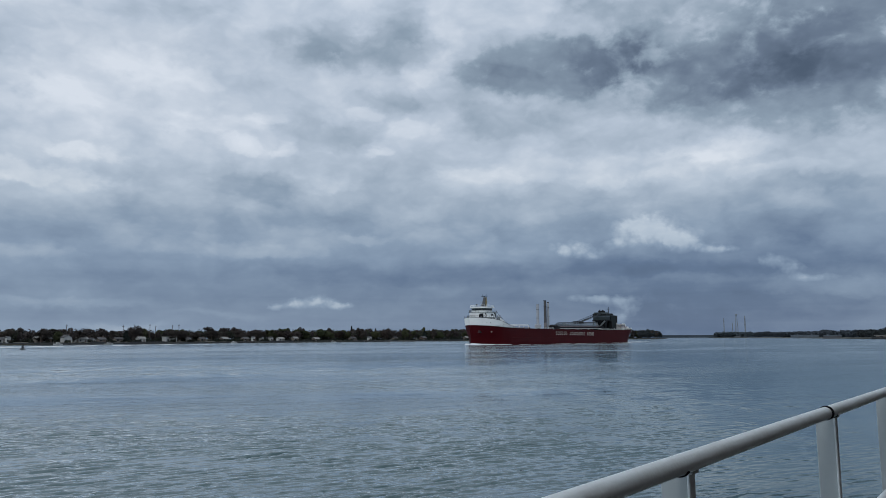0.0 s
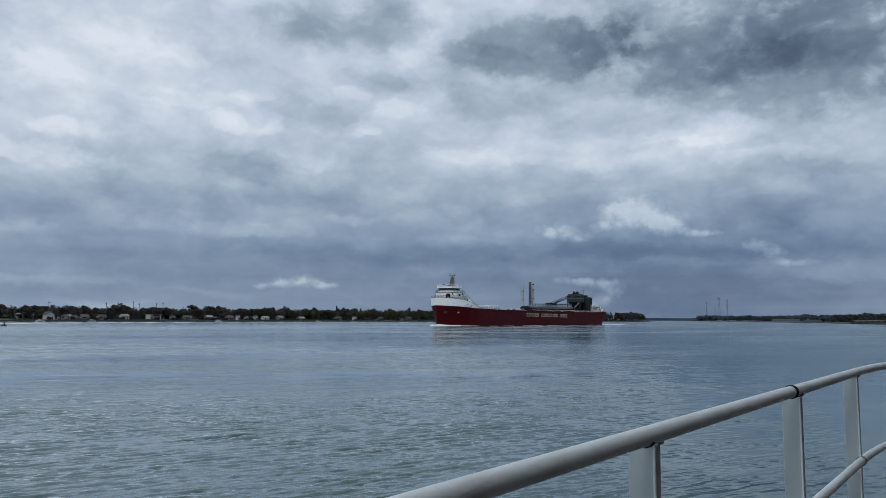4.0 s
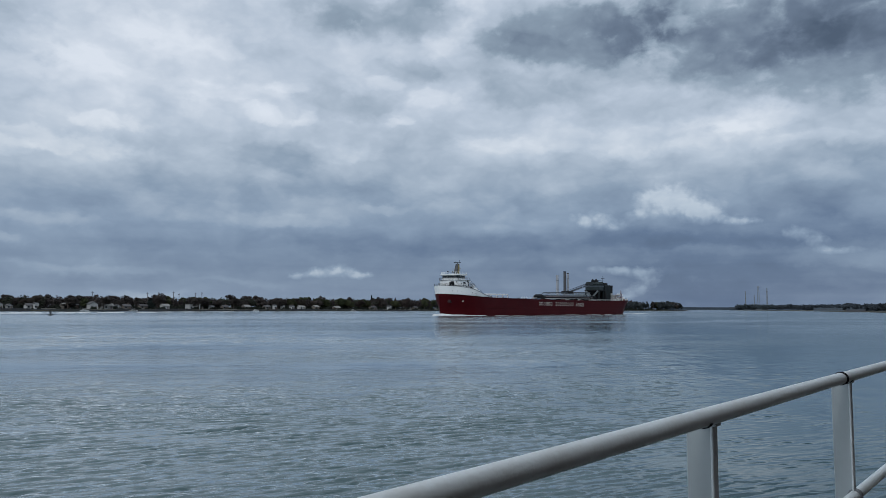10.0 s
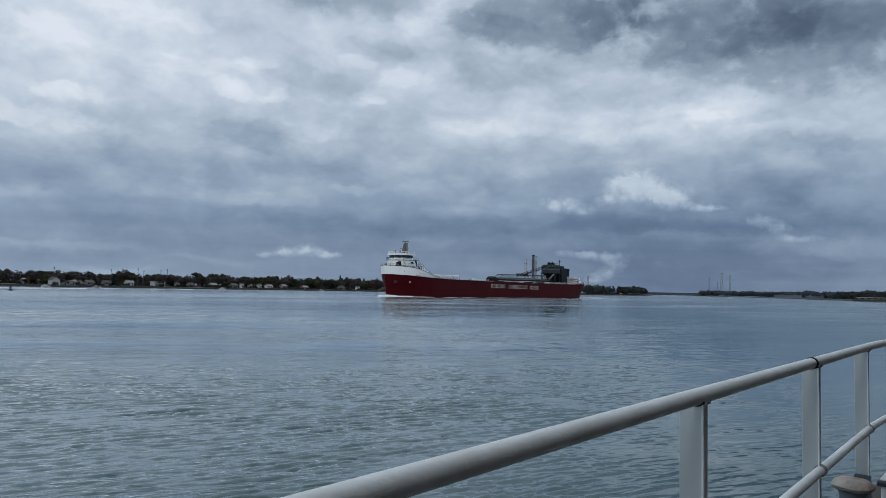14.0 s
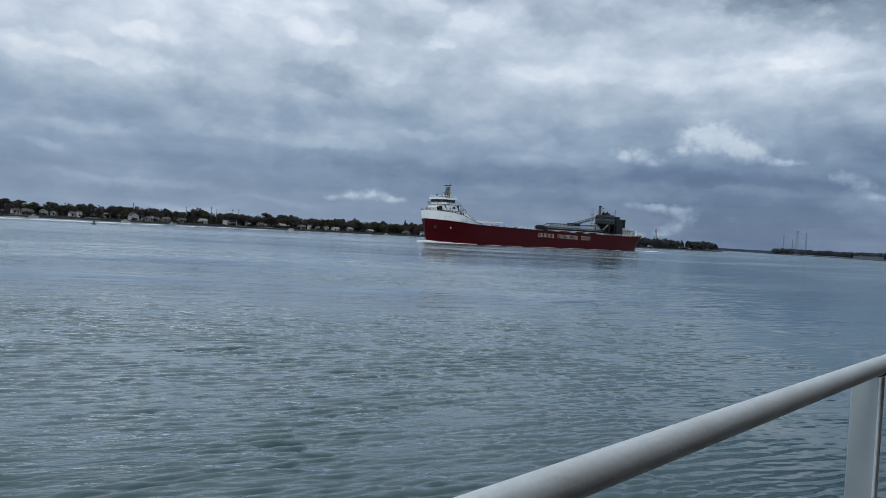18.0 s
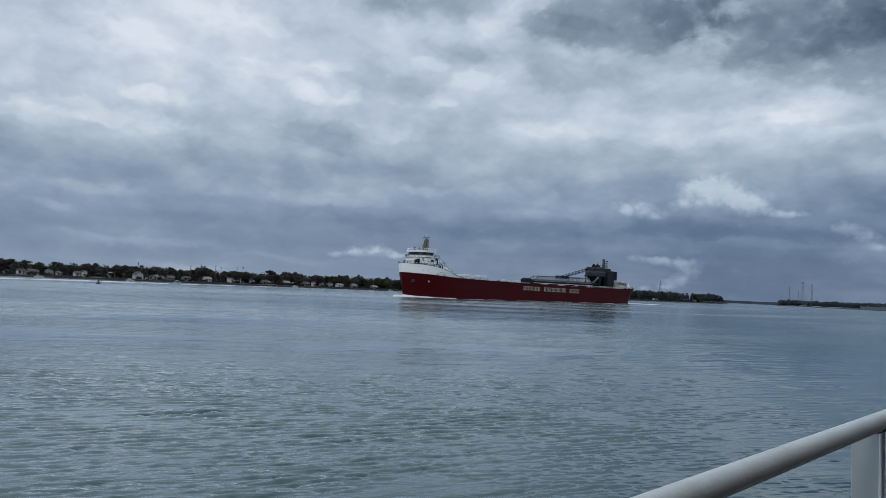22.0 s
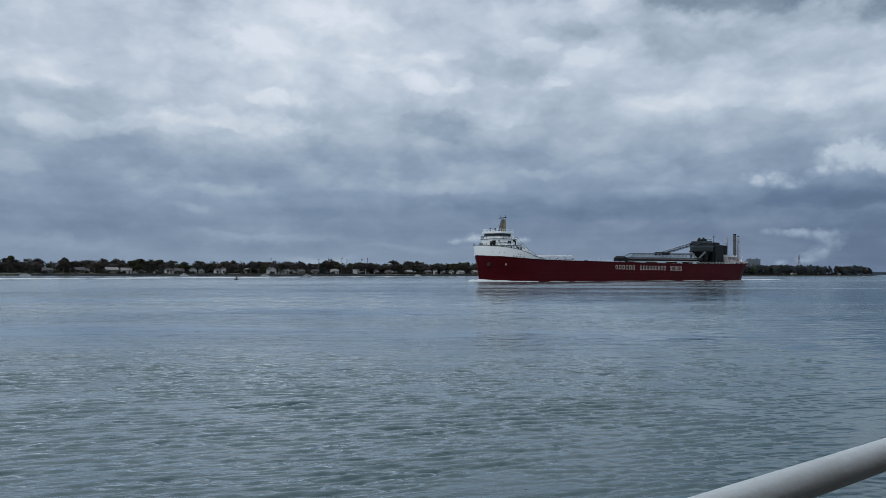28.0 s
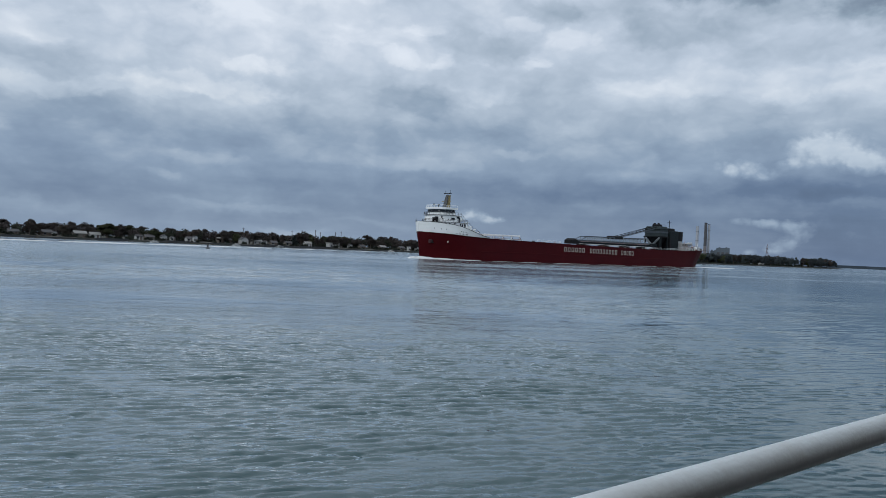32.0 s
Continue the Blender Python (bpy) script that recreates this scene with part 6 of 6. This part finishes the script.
def far_tower(az, d, height):
    height += rise(az, d)
    ob = thing("lattice_tower", "far hazy lattice stack of the power station", "tower")
    ob.location = at_bearing(az, d, 1.0)
    for sx in (-1, 1):
        part("leg", Shape().tube((7.5 * sx, 0, -2), (2.4 * sx, 0, height), 0.9, 0.8, 6), M_HAZE, ob)
    for k in range(9):
        z0, z1 = height * k / 9, height * (k + 1) / 9
        w0, w1 = 7.5 - 5.1 * k / 9, 7.5 - 5.1 * (k + 1) / 9
        part("brace", Shape().tube((-w0, 0, z0), (w1, 0, z1), 0.5, n=5).tube((w0, 0, z0), (-w1, 0, z1), 0.5, n=5), M_HAZE, ob)
    part("head", Shape().chamfer(-4.5, 4.5, -3, 3, height, height + 5, 0.6), M_HAZE, ob)


def works():
    chimney(7.97, 1600, 69, 3.0, M_STACKPALE, "tall pale chimney behind the far bank", M_STACKPALE, base=6.5)
    chimney(8.55, 1600, 77, 3.3, M_STACKDARK, "tall dark chimney with a paler foot behind the far bank", two=M_STACKWARM)
    chimney(8.78, 1615, 74, 2.6, M_STACKPALE, "pale chimney beside the dark one")
    block("boiler_house", 9.80, 1600, 26, 24, 25, M_PLANT, "grey boiler house beside the chimneys")
    block("boiler_house", 9.15, 1620, 12, 18, 19, M_PLANT, "low grey annex of the boiler house")
    block("coal_shed", 10.5, 1600, 20, 14, 11, M_PLANT, "low long grey shed by the works")
    # lattice tower by the steam vent
    ob = thing("lattice_tower", "thin red and white lattice tower behind the far bank", "tower")
    ob.location = at_bearing(12.78, 1480, 7.5)
    for sx in (-1, 1):
        for sy in (-1, 1):
            part("leg", Shape().tube((3.0 * sx, 3.0 * sy, -8), (0.7 * sx, 0.7 * sy, 30), 0.28, 0.2, 5), M_REDWHITE, ob)
    for k in range(8):
        z0, z1 = 30 * k / 8, 30 * (k + 1) / 8
        w0, w1 = 2.6 - 1.9 * k / 8, 2.6 - 1.9 * (k + 1) / 8
        part("brace", Shape().tube((-w0, -w0, z0), (w1, -w1, z1), 0.16, n=4).tube((w0, -w0, z0), (-w1, -w1, z1), 0.16, n=4), M_SIDING if k % 2 else M_REDWHITE, ob)
    part("tip", Shape().tube((0, 0, 30), (0, 0, 34), 0.35, 0.15, 6), M_REDWHITE, ob)
    # power station up the river
    for az, d, h, r in ((21.62, 3300, 62, 2.2), (22.20, 3320, 44, 1.7), (23.05, 3290, 72, 2.6)):
        chimney(az, d, h, r, M_HAZE, "far hazy chimney of the power station up the river", M_HAZE)
    far_tower(22.48, 3300, 76)
    block("power_station", 22.55, 3270, 62, 40, -8, M_HAZE, "far hazy power station hall", 3)
    block("power_station", 21.75, 3260, 60, 30, -15, M_HAZE, "far low hazy turbine hall", 2)
    block("coal_shed", 20.95, 3250, 50, 30, -6, M_FARLAND, "far dark coal store", 0)
    block("warehouse", 26.9, 1950, 60, 20, -5, M_PLANT, "grey low warehouse on the upstream bank", 2)
    block("warehouse", 28.6, 1520, 30, 12, -5, M_STACKDARK, "dark riverside shed on the upstream bank", 1)
    # barge shape standing in for a distant pier building
    ob = thing("pier_stand_in", "long dark barge shape with a pale deckhouse, standing in for a pier building upstream", "barge")
    ob.matrix_basis = Matrix.Translation(at_bearing(32.5, 1150)) @ pose(0, 0, 0, 0, 0, -24) @ Matrix.Scale(2.9, 4)
    part("hull", Shape().loft([[(-10.5, -2.2, -0.6), (10.5, -2.2, -0.6), (10.5, 2.2, -0.6), (-10.5, 2.2, -0.6)], [(-11.5, -2.6, 0.9), (11.5, -2.6, 0.9), (11.5, 2.6, 0.9), (-11.5, 2.6, 0.9)]]), M_SEAWALL, ob)
    cabin = part("deckhouse", Shape().chamfer(-8.8, 10, -1.9, 1.9, 0.9, 1.7, 0.1), M_TAN, ob)
    part("roof", Shape().chamfer(-9.6, 10.4, -2.2, 2.2, 1.7, 1.95, 0.08), M_PALEROOF, ob)
    for k in range(7):
        part("window", Shape().box(-7.8 + 2.5 * k, -6.4 + 2.5 * k, -1.95, -1.8, 1.15, 1.5), M_GLASS, cabin)
    # channel buoy
    ob = thing("channel_buoy", "dark green channel buoy with a small lattice top afloat", "buoy")
    ob.matrix_basis = Matrix.Translation(at_bearing(-29.27, 320, 0)) @ Matrix.Scale(0.75, 4)
    part("float", Shape().turned([(0.5, -0.5), (1.25, -0.2), (1.3, 0.35), (1.0, 0.55), (0.3, 0.6)], 16), M_GREEN, ob, smooth=True)
    for k in range(4):
        a = math.pi / 4 + math.pi / 2 * k
        part("tower_leg", Shape().tube((0.8 * math.cos(a), 0.8 * math.sin(a), 0.5), (0.28 * math.cos(a), 0.28 * math.sin(a), 2.1), 0.09, n=5), M_GREEN, ob)
    part("day_mark", Shape().turned([(0.42, 0.5), (0.34, 1.0), (0.34, 1.9), (0.2, 2.2)], 12), M_NAVY, ob)
    part("lantern", Shape().tube((0, 0, 2.1), (0, 0, 2.6), 0.16, n=8), M_SOOT, ob)


def surf():
    """A pale broken line on the water off the far bank."""
    rnd = random.Random(4)
    ob = thing("pale_water_line", "pale broken line on the water off the far bank", "surf")
    ob.matrix_basis = pose(*bank_point(0, 311), 0, 0, RIVER + 22)
    a = -60.0
    while a < 330:
        n = rnd.uniform(25, 60) if a < 160 else rnd.uniform(10, 26)
        h = 0.34 if a < 160 else 0.34 - 0.26 * (a - 160) / 170
        c = rnd.uniform(-4, 4)
        seg = foam_strip("crest", [(a, a + n, (lambda c: lambda x: c + 2.0 * math.sin(x * 0.05))(c), 2.5, h)], int(a) + 100)
        part("crest", seg, M_PALELINE, ob, smooth=True)
        a += n * (0.97 if a < 160 else 1.25)


land()
surf()
woods()
settlement()
works()



def motions():
    """The freighter runs straight down the river; its wave goes with it, and the current slides by."""
    speed = 4.40
    start = Vector((18.40, 388.68, 0))
    rows = []
    for k in range(9):
        t = 4.0 * k
        p = start - ALONG * (speed * t)
        rows.append((t, pose(p.x, p.y, 0, 0, 0, RIVER)))
    walk(FREIGHTER, rows)
    walk(BOW_WAVE, rows)
    walk(WATER_SHEET, [(4.0 * k, pose(*(ALONG * (0.25 * (16 - 4.0 * k))), 0, 0, 0)) for k in range(9)])


motions()
